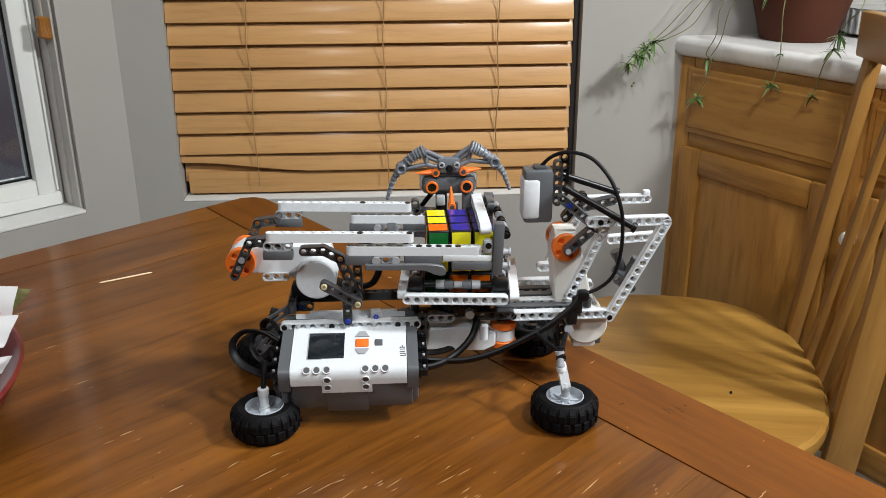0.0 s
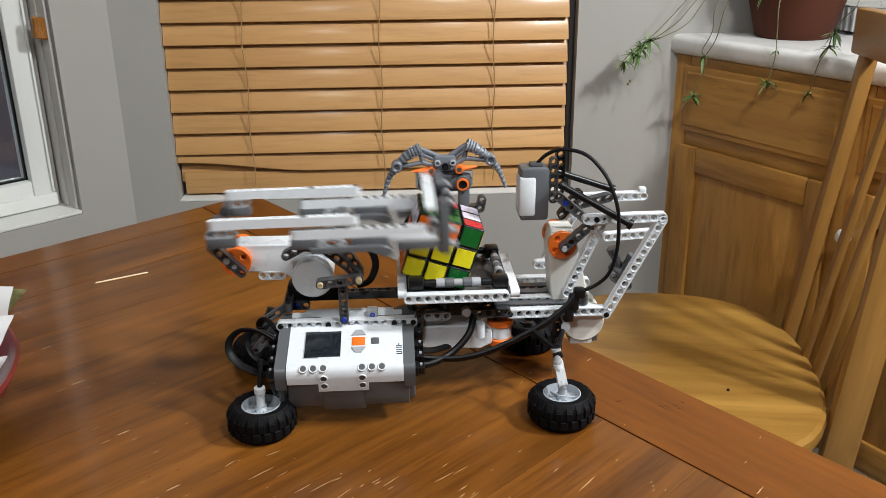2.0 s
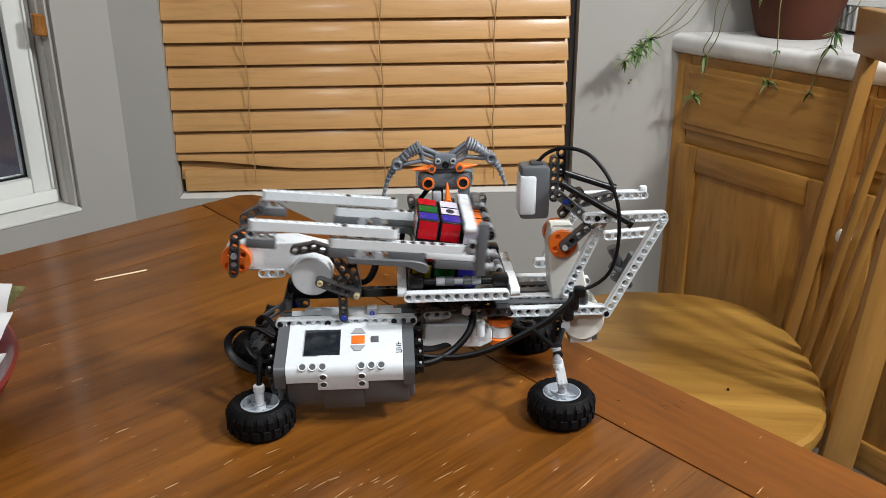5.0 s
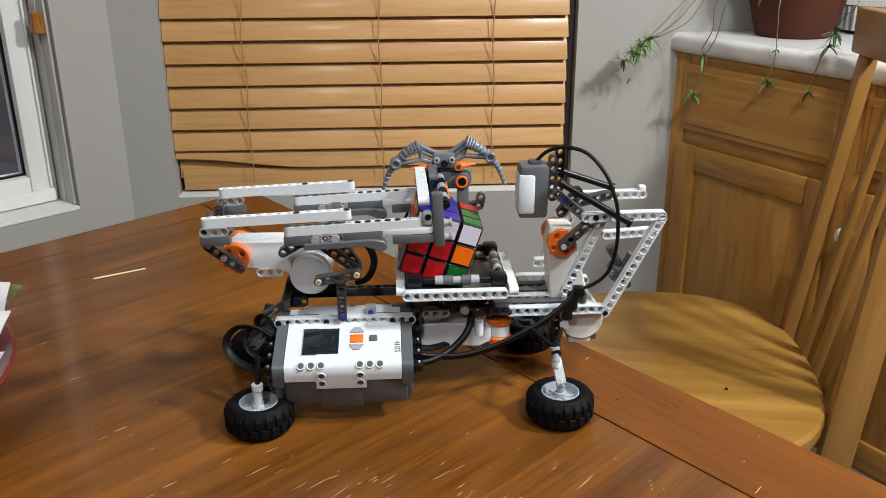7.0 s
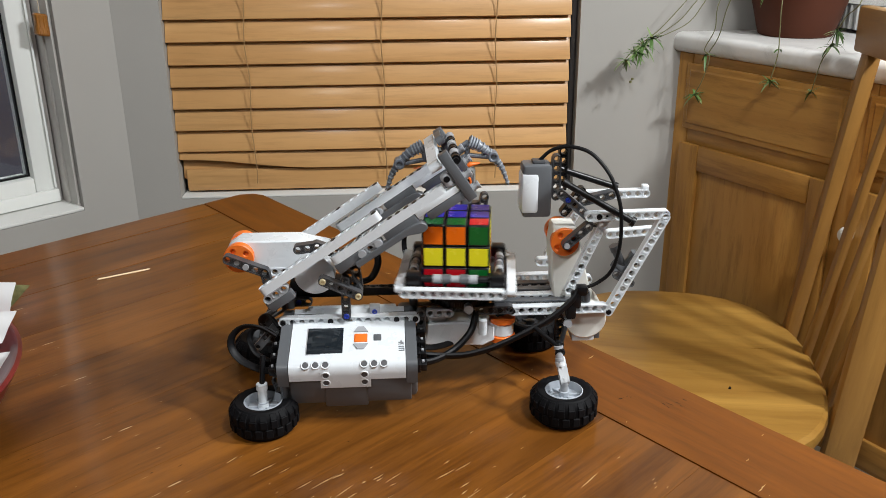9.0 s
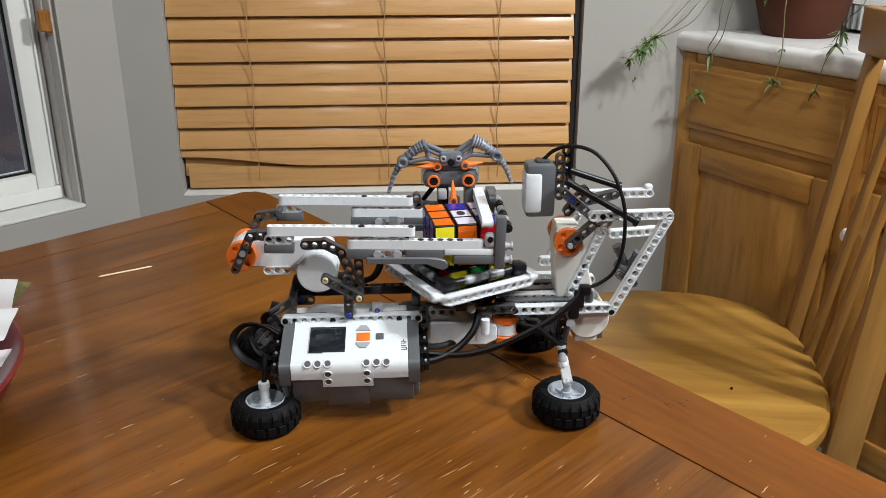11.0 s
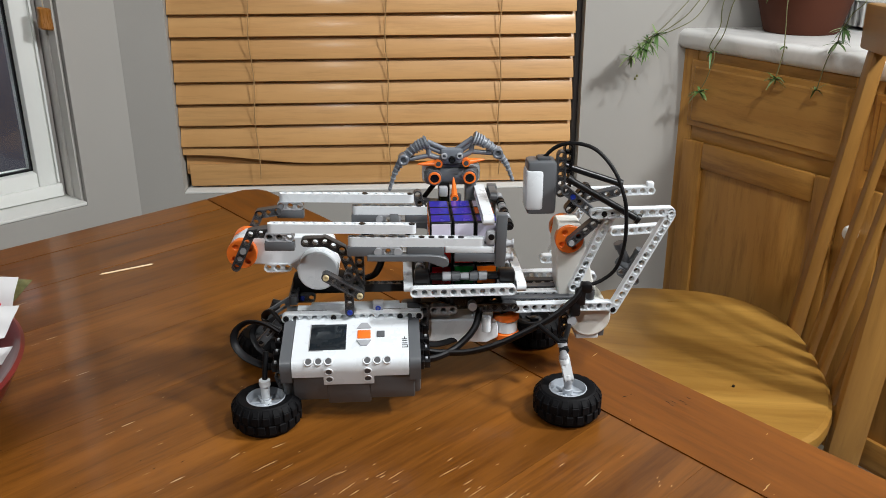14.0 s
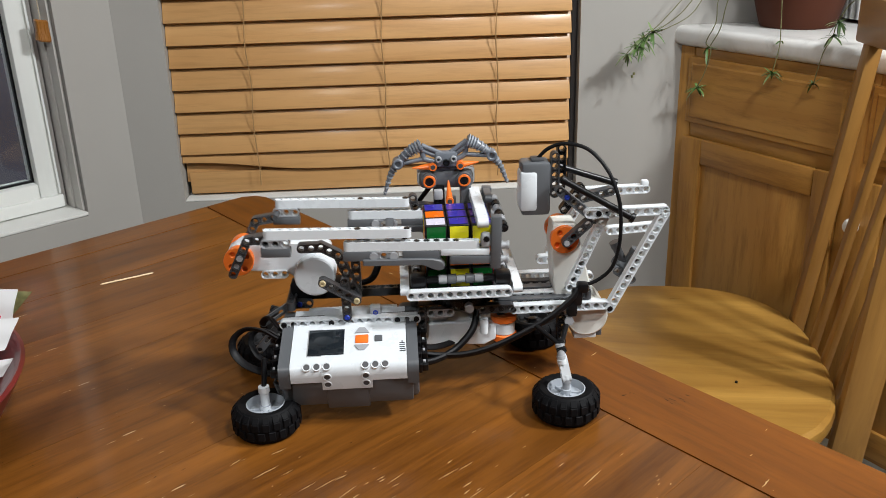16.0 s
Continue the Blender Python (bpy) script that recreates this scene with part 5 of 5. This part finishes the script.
def papers():
    z = TABLE
    tagged(sheet("paper_sheet", [(-0.50, 0.015, z + 0.040), (-0.403, 0.020, z + 0.060), (-0.395, 0.030, z + 0.092), (-0.50, 0.035, z + 0.095)], PAPER, "white folded paper leaning in the bowl", "paper", 0.002, 1), group="papers in the bowl")
    tagged(sheet("paper_sheet", [(-0.50, -0.03, z + 0.040), (-0.394, -0.018, z + 0.056), (-0.382, -0.010, z + 0.083), (-0.50, -0.006, z + 0.078)], PAPER, "white crumpled paper in the bowl", "paper", 0.003, 2), group="papers in the bowl")
    tagged(sheet("paper_sheet", [(-0.50, -0.055, z + 0.010), (-0.378, -0.034, z + 0.045), (-0.375, -0.030, z + 0.055), (-0.50, -0.034, z + 0.042)], PAPER, "white paper corner over the bowl's rim", "paper", 0.002, 3), group="papers in the bowl")
    sheet("paper_tag", [(-0.47, 0.012, z + 0.059), (-0.410, 0.0135, z + 0.066), (-0.408, 0.016, z + 0.073), (-0.47, 0.017, z + 0.077)], material("red_print", (0.62, 0.02, 0.03), 0.5), "bright red printed slip on the paper", "paper", 0.0005, 1)
    m = material("olive_cloth", (0.16, 0.16, 0.055), 0.7)
    n = node(m, "ShaderNodeTexNoise", Scale=90.0, Detail=4.0)
    link(m, coords(m), "Vector", n, "Vector")
    link(m, ramp(m, n, "Fac", [(0.4, (0.10, 0.105, 0.035)), (0.6, (0.21, 0.20, 0.08))]), "Color", shader(m), "Base Color")
    sheet("dry_leaf", [(-0.44, 0.036, z + 0.050), (-0.408, 0.040, z + 0.064), (-0.390, 0.044, z + 0.083), (-0.42, 0.046, z + 0.085)], m, "olive green dry leaf behind the papers", "leaf", 0.002, 4)


LEAF = material("spider_plant_leaf", (0.07, 0.17, 0.03), 0.45)
_info = LEAF.node_tree.nodes.new("ShaderNodeNewGeometry")
link(LEAF, ramp(LEAF, _info, "Random Per Island", [(0.0, (0.055, 0.12, 0.028)), (0.6, (0.12, 0.22, 0.06)), (1.0, (0.26, 0.32, 0.15))]), "Color", shader(LEAF), "Base Color")
STEM = material("runner_stem", (0.14, 0.14, 0.055), 0.6)
POTCLAY = plaster("terracotta", (0.068, 0.0160, 0.0045))


def blade(bm, p, way, length, wide, droop, rng):
    """A narrow arching leaf."""
    way = Vector(way).normalized()
    side = way.cross(Vector((0, 0, 1)))
    side = side.normalized() if side.length > 0.05 else Vector((1, 0, 0))
    prev = None
    for i in range(7):
        t = i / 6
        c = Vector(p) + way * length * t + Vector((0, 0, -droop * length * t * t))
        w = wide * (0.55 + 0.9 * t) * (1 - t) ** 0.7 + 0.0002
        fold = Vector((0, 0, 0.35 * w))
        row = [bm.verts.new(c - side * w + fold), bm.verts.new(c), bm.verts.new(c + side * w + fold)]
        if prev:
            for a0, a1, b0, b1 in ((prev[0], prev[1], row[0], row[1]), (prev[1], prev[2], row[1], row[2])):
                bm.faces.new((a0, a1, b1, b0))
        prev = row


def spider_plant():
    rng = random.Random(5)
    pot = new("flower_pot")
    tagged(pot, "glazed brown terracotta flower pot standing on the countertop", "flower pot")
    pot.matrix_world = pose(0.664, 0.846, 0.9138)
    bm = bmesh.new()
    lathe(bm, [(0.01, 0.0), (0.061, 0.0), (0.064, 0.003), (0.083, 0.070), (0.096, 0.118), (0.101, 0.120), (0.105, 0.146), (0.099, 0.148), (0.090, 0.120), (0.01, 0.116)], 48)
    part("pot_body", bm, POTCLAY, pot)
    bm = bmesh.new()
    lathe(bm, [(0.091, 0.121), (0.05, 0.127), (0.002, 0.128)], 32)
    part("soil", bm, plaster("soil", (0.03, 0.02, 0.013)), pot)
    pl = new("spider_plant")
    tagged(pl, "spider plant with long runners and hanging green plantlets", "plant")
    pl.matrix_world = pose(0.664, 0.846, 1.041)
    inv = pl.matrix_world.inverted()
    bm = bmesh.new()
    for k in range(34):
        a = rng.uniform(0, 6.28)
        blade(bm, (0.02 * math.cos(a), 0.02 * math.sin(a), 0), (math.cos(a), math.sin(a), rng.uniform(0.6, 1.6)), rng.uniform(0.16, 0.26), 0.005, rng.uniform(0.5, 1.1), rng)
    part("crown", bm, LEAF, pl)
    runners = [
        [(0.56, 0.845, 1.09), (0.467, 0.84, 0.983), (0.434, 0.84, 0.945), (0.407, 0.84, 0.918), (0.378, 0.84, 0.897), (0.356, 0.84, 0.872)],
        [(0.58, 0.842, 1.09), (0.500, 0.84, 0.983), (0.470, 0.84, 0.940), (0.432, 0.84, 0.919), (0.400, 0.84, 0.908)],
        [(0.57, 0.84, 1.08), (0.482, 0.832, 0.983), (0.452, 0.832, 0.946), (0.425, 0.836, 0.924), (0.405, 0.838, 0.912)],
        [(0.59, 0.83, 1.10), (0.509, 0.803, 0.986), (0.505, 0.811, 0.929), (0.496, 0.827, 0.893), (0.502, 0.816, 0.880), (0.497, 0.827, 0.838), (0.490, 0.839, 0.812)],
        [(0.60, 0.81, 1.10), (0.520, 0.783, 0.988), (0.510, 0.801, 0.920), (0.500, 0.815, 0.889)],
        [(0.62, 0.78, 1.10), (0.567, 0.694, 0.995), (0.568, 0.693, 0.942), (0.569, 0.691, 0.907), (0.567, 0.695, 0.879), (0.565, 0.698, 0.862)],
        [(0.68, 0.70, 1.09), (0.632, 0.573, 1.005), (0.621, 0.592, 0.971), (0.615, 0.605, 0.944), (0.613, 0.609, 0.925), (0.607, 0.620, 0.900), (0.602, 0.629, 0.850)],
    ]
    for pts in runners:
        bm = bmesh.new()
        tube(bm, [inv @ Vector(p) for p in [(0.664, 0.846, 1.06), *pts]], 0.00085, 6)
        part("runner", bm, STEM, pl)
    for (x, y, z), n, size in (((0.404, 0.84, 0.911), 22, 0.026), ((0.390, 0.84, 0.898), 26, 0.028), ((0.376, 0.838, 0.886), 24, 0.028), ((0.360, 0.836, 0.873), 18, 0.024), ((0.490, 0.839, 0.810), 20, 0.022), ((0.497, 0.822, 0.882), 5, 0.02),
                               ((0.565, 0.698, 0.856), 20, 0.021), ((0.569, 0.691, 0.91), 3, 0.012), ((0.613, 0.609, 0.926), 11, 0.025), ((0.617, 0.600, 0.948), 12, 0.020), ((0.602, 0.629, 0.852), 10, 0.017)):
        bm = bmesh.new()
        for k in range(n):
            a = rng.uniform(0, 6.28)
            blade(bm, inv @ Vector((x, y, z)), (math.cos(a), 0.7 * math.sin(a), rng.uniform(-0.6, 0.9)), size * rng.uniform(0.5, 1.15), rng.uniform(0.0020, 0.0038), rng.uniform(0.0, 0.8), rng)
        part("plantlet", bm, LEAF, pl)
    for x, y, z in ((0.374, 0.84, 0.838), (0.371, 0.84, 0.833)):
        bm = bmesh.new()
        rod(bm, inv @ Vector((x, y, z)), inv @ Vector((x, y, z + 0.004)), 0.0022)
        part("bud", bm, STEM, pl)


def ribbed_dish():
    m = material("clear_dish", (0.40, 0.40, 0.385), 0.12)
    bm = bmesh.new()
    lathe(bm, [(0.045, 0.0), (0.06, 0.004), (0.07, 0.05), (0.072, 0.05)], 40)
    d = part("dish", bm, m, None, "white ribbed dish on the counter beside the pot")
    tagged(d, "", "dish")
    d.matrix_world = pose(0.835, 0.870, 0.9145)
    for k in range(30):
        bm = bmesh.new()
        a = 12.0 * k
        box(bm, (0.063, -0.0022, 0.006), (0.073, 0.0022, 0.048), 0.001, pose(0, 0, 0, 0, 0, a))
        part("rib", bm, m, d)


def cabinet_knob():
    """A small white knob that shows between the chair's slats."""
    bm = bmesh.new()
    lathe(bm, [(0.003, 0.0), (0.004, 0.010), (0.011, 0.014), (0.013, 0.020), (0.010, 0.026), (0.002, 0.028)], 20, pose(0, 0, 0, 90, 0, 0))
    k = part("cabinet_knob", bm, TRIM, None, "round white ceramic knob on the cabinet door")
    tagged(k, "", "knob")
    k.matrix_world = CAB @ pose(0.452, -0.0105, 0.645)


toothpick(), bowl(), papers(), spider_plant(), ribbed_dish(), cabinet_knob()


# ---- movement ----
def glide(table, t):
    """A value at t from (seconds, value) pairs, on straight lines."""
    for (t0, v0), (t1, v1) in zip(table, table[1:]):
        if t <= t1:
            return v0 + (v1 - v0) * max(0.0, (t - t0) / (t1 - t0))
    return table[-1][1]


# angle of the crank on its hub, degrees
CRANK = [(0, 41), (0.36, 41), (0.43, 72), (0.48, 95), (0.54, 114), (0.58, 117), (0.73, 117), (0.8, 103), (0.9, 60), (1.0, 20), (1.1, 36), (1.2, 41),
         (1.62, 41), (1.7, 60), (1.8, 96), (1.9, 116), (1.97, 117), (2.1, 86), (2.2, 30), (2.25, 24), (2.32, 38), (2.4, 41),
         (3.23, 41), (3.3, 17), (3.4, -30), (3.5, -56), (3.56, -59), (3.6, -58), (3.7, -48), (3.8, -46), (3.92, -46), (4.0, -6), (4.1, 35), (4.2, 41),
         (4.5, 41), (4.6, 76), (4.7, 110), (4.76, 117), (4.84, 117), (4.9, 105), (5.0, 60), (5.1, 20), (5.2, 36), (5.3, 41),
         (6.68, 41), (6.75, 55), (6.8, 72), (6.9, 110), (6.95, 117), (7.02, 117), (7.1, 100), (7.2, 62), (7.3, 18), (7.4, 35), (7.5, 41),
         (8.33, 41), (8.4, 22), (8.5, -18), (8.6, -54), (8.66, -59), (8.72, -57), (8.8, -49), (8.9, -46), (9.42, -46), (9.5, -10), (9.6, 34), (9.7, 41),
         (9.95, 41), (10.05, 76), (10.15, 110), (10.2, 117), (10.3, 117), (10.35, 105), (10.45, 60), (10.55, 20), (10.65, 36), (10.75, 41),
         (11.54, 41), (11.6, 22), (11.7, -8), (11.8, -52), (11.9, -60), (12.0, -54), (12.1, -47.5), (12.2, -46), (12.54, -46), (12.6, -37), (12.7, 18), (12.8, 37), (12.9, 41),
         (13.13, 41), (13.2, 68), (13.3, 113), (13.35, 117), (13.46, 117), (13.52, 108), (13.6, 74), (13.7, 16), (13.8, 31), (13.9, 41),
         (14.73, 41), (14.8, 17), (14.9, -36), (15.0, -59), (15.05, -60), (15.1, -56), (15.2, -47.5), (15.3, -46), (15.7, -46), (15.8, -4), (15.9, 34), (16.0, 41)]
# tilt of the arm that the linkage gives for each crank angle
TILTS = [(-61, 62), (-59, 59), (-56, 54), (-50, 40), (-46, 33.4), (-30, 27), (-8, 17), (20, 4.5), (41, -1.7), (60, -5.2), (80, -6.5), (100, -2.5), (117, 2.4)]
ROCKS = [(-60, 15), (-46, -26), (20, -20), (41, -32), (80, -12), (117, 10)]
LINKS = [(-60, -10), (-46, 7), (41, 0), (80, 18), (117, 30)]
# angle of the tray, degrees; the whole cube rides on it while the arm is up
TRAY = [(0, -5), (0.12, -2), (0.25, 0), (2.63, 0), (2.7, -12), (2.8, -38), (2.9, -63), (3.0, -87), (3.08, -93), (3.2, -90),
        (3.5, -90), (3.55, -97), (3.6, -108), (3.7, -135), (3.8, -163), (3.87, -179), (3.92, -180),
        (5.45, -180), (5.55, -162), (5.7, -125), (5.9, -75), (6.1, -25), (6.2, 3), (6.3, 20), (6.38, 23), (6.45, 14), (6.5, 4), (6.6, 0),
        (7.65, 0), (7.7, 12), (7.8, 38), (7.9, 63), (8.0, 88), (8.1, 110), (8.18, 113), (8.3, 92), (8.4, 90),
        (8.58, 90), (8.65, 83), (8.7, 70), (8.8, 42), (8.9, 14), (9.0, -7), (9.1, -38), (9.2, -70), (9.3, -88), (9.38, -90),
        (10.9, -90), (10.95, -80), (11.0, -62), (11.1, -33), (11.2, -3), (11.3, 20), (11.38, 23), (11.45, 14), (11.5, 5), (11.6, 0),
        (11.82, 0), (11.9, -11), (12.0, -42), (12.1, -63), (12.2, -89), (12.3, -114), (12.4, -150), (12.48, -179), (12.53, -180),
        (14.1, -180), (14.15, -170), (14.2, -153), (14.3, -127), (14.4, -100), (14.49, -75), (14.53, -72), (14.6, -80), (14.7, -90),
        (15.02, -90), (15.1, -111), (15.2, -138), (15.3, -165), (15.4, -187), (15.5, -228), (15.6, -250), (15.68, -269), (15.72, -270), (16.0, -270)]
FLIPS = [[(0.36, 0), (0.42, 16), (0.46, 34), (0.5, 64), (0.55, 71), (0.7, 72), (0.8, 75), (0.9, 81), (1.0, 90)],
         [(1.66, 0), (1.7, 5), (1.8, 40), (1.9, 64), (2.0, 72), (2.1, 80), (2.2, 90)],
         [(4.52, 0), (4.6, 26), (4.7, 64), (4.8, 72), (4.9, 75), (5.0, 81), (5.1, 90)],
         [(6.74, 0), (6.8, 16), (6.9, 60), (7.0, 72), (7.1, 75), (7.2, 82), (7.3, 90)],
         [(9.97, 0), (10.05, 26), (10.15, 64), (10.25, 72), (10.35, 75), (10.45, 81), (10.55, 90)],
         [(13.15, 0), (13.2, 12), (13.3, 58), (13.4, 70), (13.5, 73), (13.6, 80), (13.7, 90)]]
SLIDE = [(0, -28.5), (30, -17), (60, -1), (73, 6), (82, 16), (90, 28.5)]
RIDES = [(3.5, 3.92), (8.58, 9.38), (11.82, 12.53), (15.02, 15.72)]
TWISTS = [(0, 0.25), (2.63, 3.2), (5.45, 6.6), (7.65, 8.4), (10.9, 11.6), (14.1, 14.7)]


def dense(table, t0=0.0, t1=16.0):
    """The table's own times, and steps between them where it moves."""
    times = {t0, t1}
    for (s0, v0), (s1, v1) in zip(table, table[1:]):
        times |= {s0, s1}
        if v0 != v1 and s1 - s0 > 0.08:
            times.add(round((s0 + s1) / 2, 3))
    return sorted(t for t in times if t0 <= t <= t1)


def flip_pose(angle):
    """The toppling cube about its lower left edge, which slides across the tray."""
    s = glide(SLIDE, angle) * MM
    edge = Vector((-0.0285, 0, -0.0285))
    return Matrix.Translation((s, 0, -0.0285)) @ pose(0, 0, 0, 0, -angle, 0) @ Matrix.Translation(-edge)


def slack(span, a0, t):
    """The held cube follows the tray a few degrees until it meets the arm."""
    if span[0] == 0:
        return 0.0
    gone = glide(TRAY, t) - a0
    return math.copysign(7.5, gone) * min(1.0, abs(gone) / 25) * min(1.0, max(0.0, span[1] - 0.09 - t) / 0.1)


def motions():
    rows_arm, rows_crank, rows_rock, rows_link = [], [], [], []
    for t in dense(CRANK):
        phi = glide(CRANK, t)
        tilt, rock, lk = glide(TILTS, phi), glide(ROCKS, phi), glide(LINKS, phi)
        px, pz = HUB[0] + 37 * math.cos(radians(phi)), HUB[2] + 37 * math.sin(radians(phi))
        rows_arm.append((t, pose(px * MM, 0, pz * MM, 0, -tilt, 0)))
        rows_crank.append((t, pose(HUB[0] * MM, 0, HUB[2] * MM, 0, -phi, 0)))
        rows_rock.append((t, pose(ROCK[0] * MM, 0, ROCK[2] * MM, 0, -rock, 0)))
        ex, ez = ROCK[0] + 32 * math.cos(radians(rock)), ROCK[2] + 32 * math.sin(radians(rock))
        rows_link.append((t, pose(ex * MM, 0, ez * MM, 0, -lk, 0)))
    walk(arm, rows_arm), walk(crank, rows_crank), walk(rocker, rows_rock), walk(linkage, rows_link)
    walk(tray, [(t, pose(-2.6 * MM, 0, 102.5 * MM, 0, 0, glide(TRAY, t))) for t in dense(TRAY)])

    # the cube: toppled by the arm, carried round by the tray, its lowest layer twisted while the arm holds the rest
    events = [(f[0][0], "flip", f) for f in FLIPS] + [(r[0], "ride", r) for r in RIDES] + [(w[0], "twist", w) for w in TWISTS]
    whole = Matrix.Identity(4)
    base = Matrix.Translation(Vector((0, 0, TABLE)) + CENTRE)
    rows_cube = [(0.0, base)]
    at = {ob: Matrix.Translation(home) for ob, home in pieces}
    rows_piece = {ob: [(0.0, at[ob])] for ob, _ in pieces}
    for start, kind, data in sorted(events, key=lambda e: e[0]):
        if kind == "flip":
            if rows_cube[-1][0] < start:
                rows_cube.append((start, base @ whole))
            times = sorted({t for t, _ in data} | {round((p[0] + q[0]) / 2, 3) for p, q in zip(data, data[1:])})
            rows_cube += [(t, base @ flip_pose(glide(data, t)) @ whole) for t in times if t > start]
            whole = pose(0, 0, 0, 0, -90, 0) @ whole
        elif kind == "ride":
            a0 = glide(TRAY, data[0])
            rows_cube.append((start, base @ whole))
            rows_cube += [(t, base @ pose(0, 0, 0, 0, 0, glide(TRAY, t) - a0) @ whole) for t in dense(TRAY, *data) if t > start]
            whole = pose(0, 0, 0, 0, 0, glide(TRAY, data[1]) - a0) @ whole
        else:
            a0 = glide(TRAY, data[0]) if start > 0 else 0.0
            inv = whole.inverted()
            layer = [ob for ob, _ in pieces if (whole @ at[ob]).translation.z < -0.012]
            for ob in layer:
                if start > 0:
                    rows_piece[ob].append((start, at[ob]))
                else:
                    rows_piece[ob] = []
                first = at[ob]
                for t in dense(TRAY, *data):
                    if t > start or start == 0:
                        rows_piece[ob].append((t, inv @ pose(0, 0, 0, 0, 0, glide(TRAY, t) - a0 - slack(data, a0, t)) @ whole @ first))
                at[ob] = rows_piece[ob][-1][1]
            if start > 0:
                rows_cube += [(t, base @ pose(0, 0, 0, 0, 0, slack(data, a0, t)) @ whole) for t in dense(TRAY, *data)]
    rows_cube.append((16.0, base @ whole))
    walk(puzzle, rows_cube)
    for ob, rows in rows_piece.items():
        if len(rows) > 1:
            walk(ob, rows + [(16.0, at[ob])])


motions()
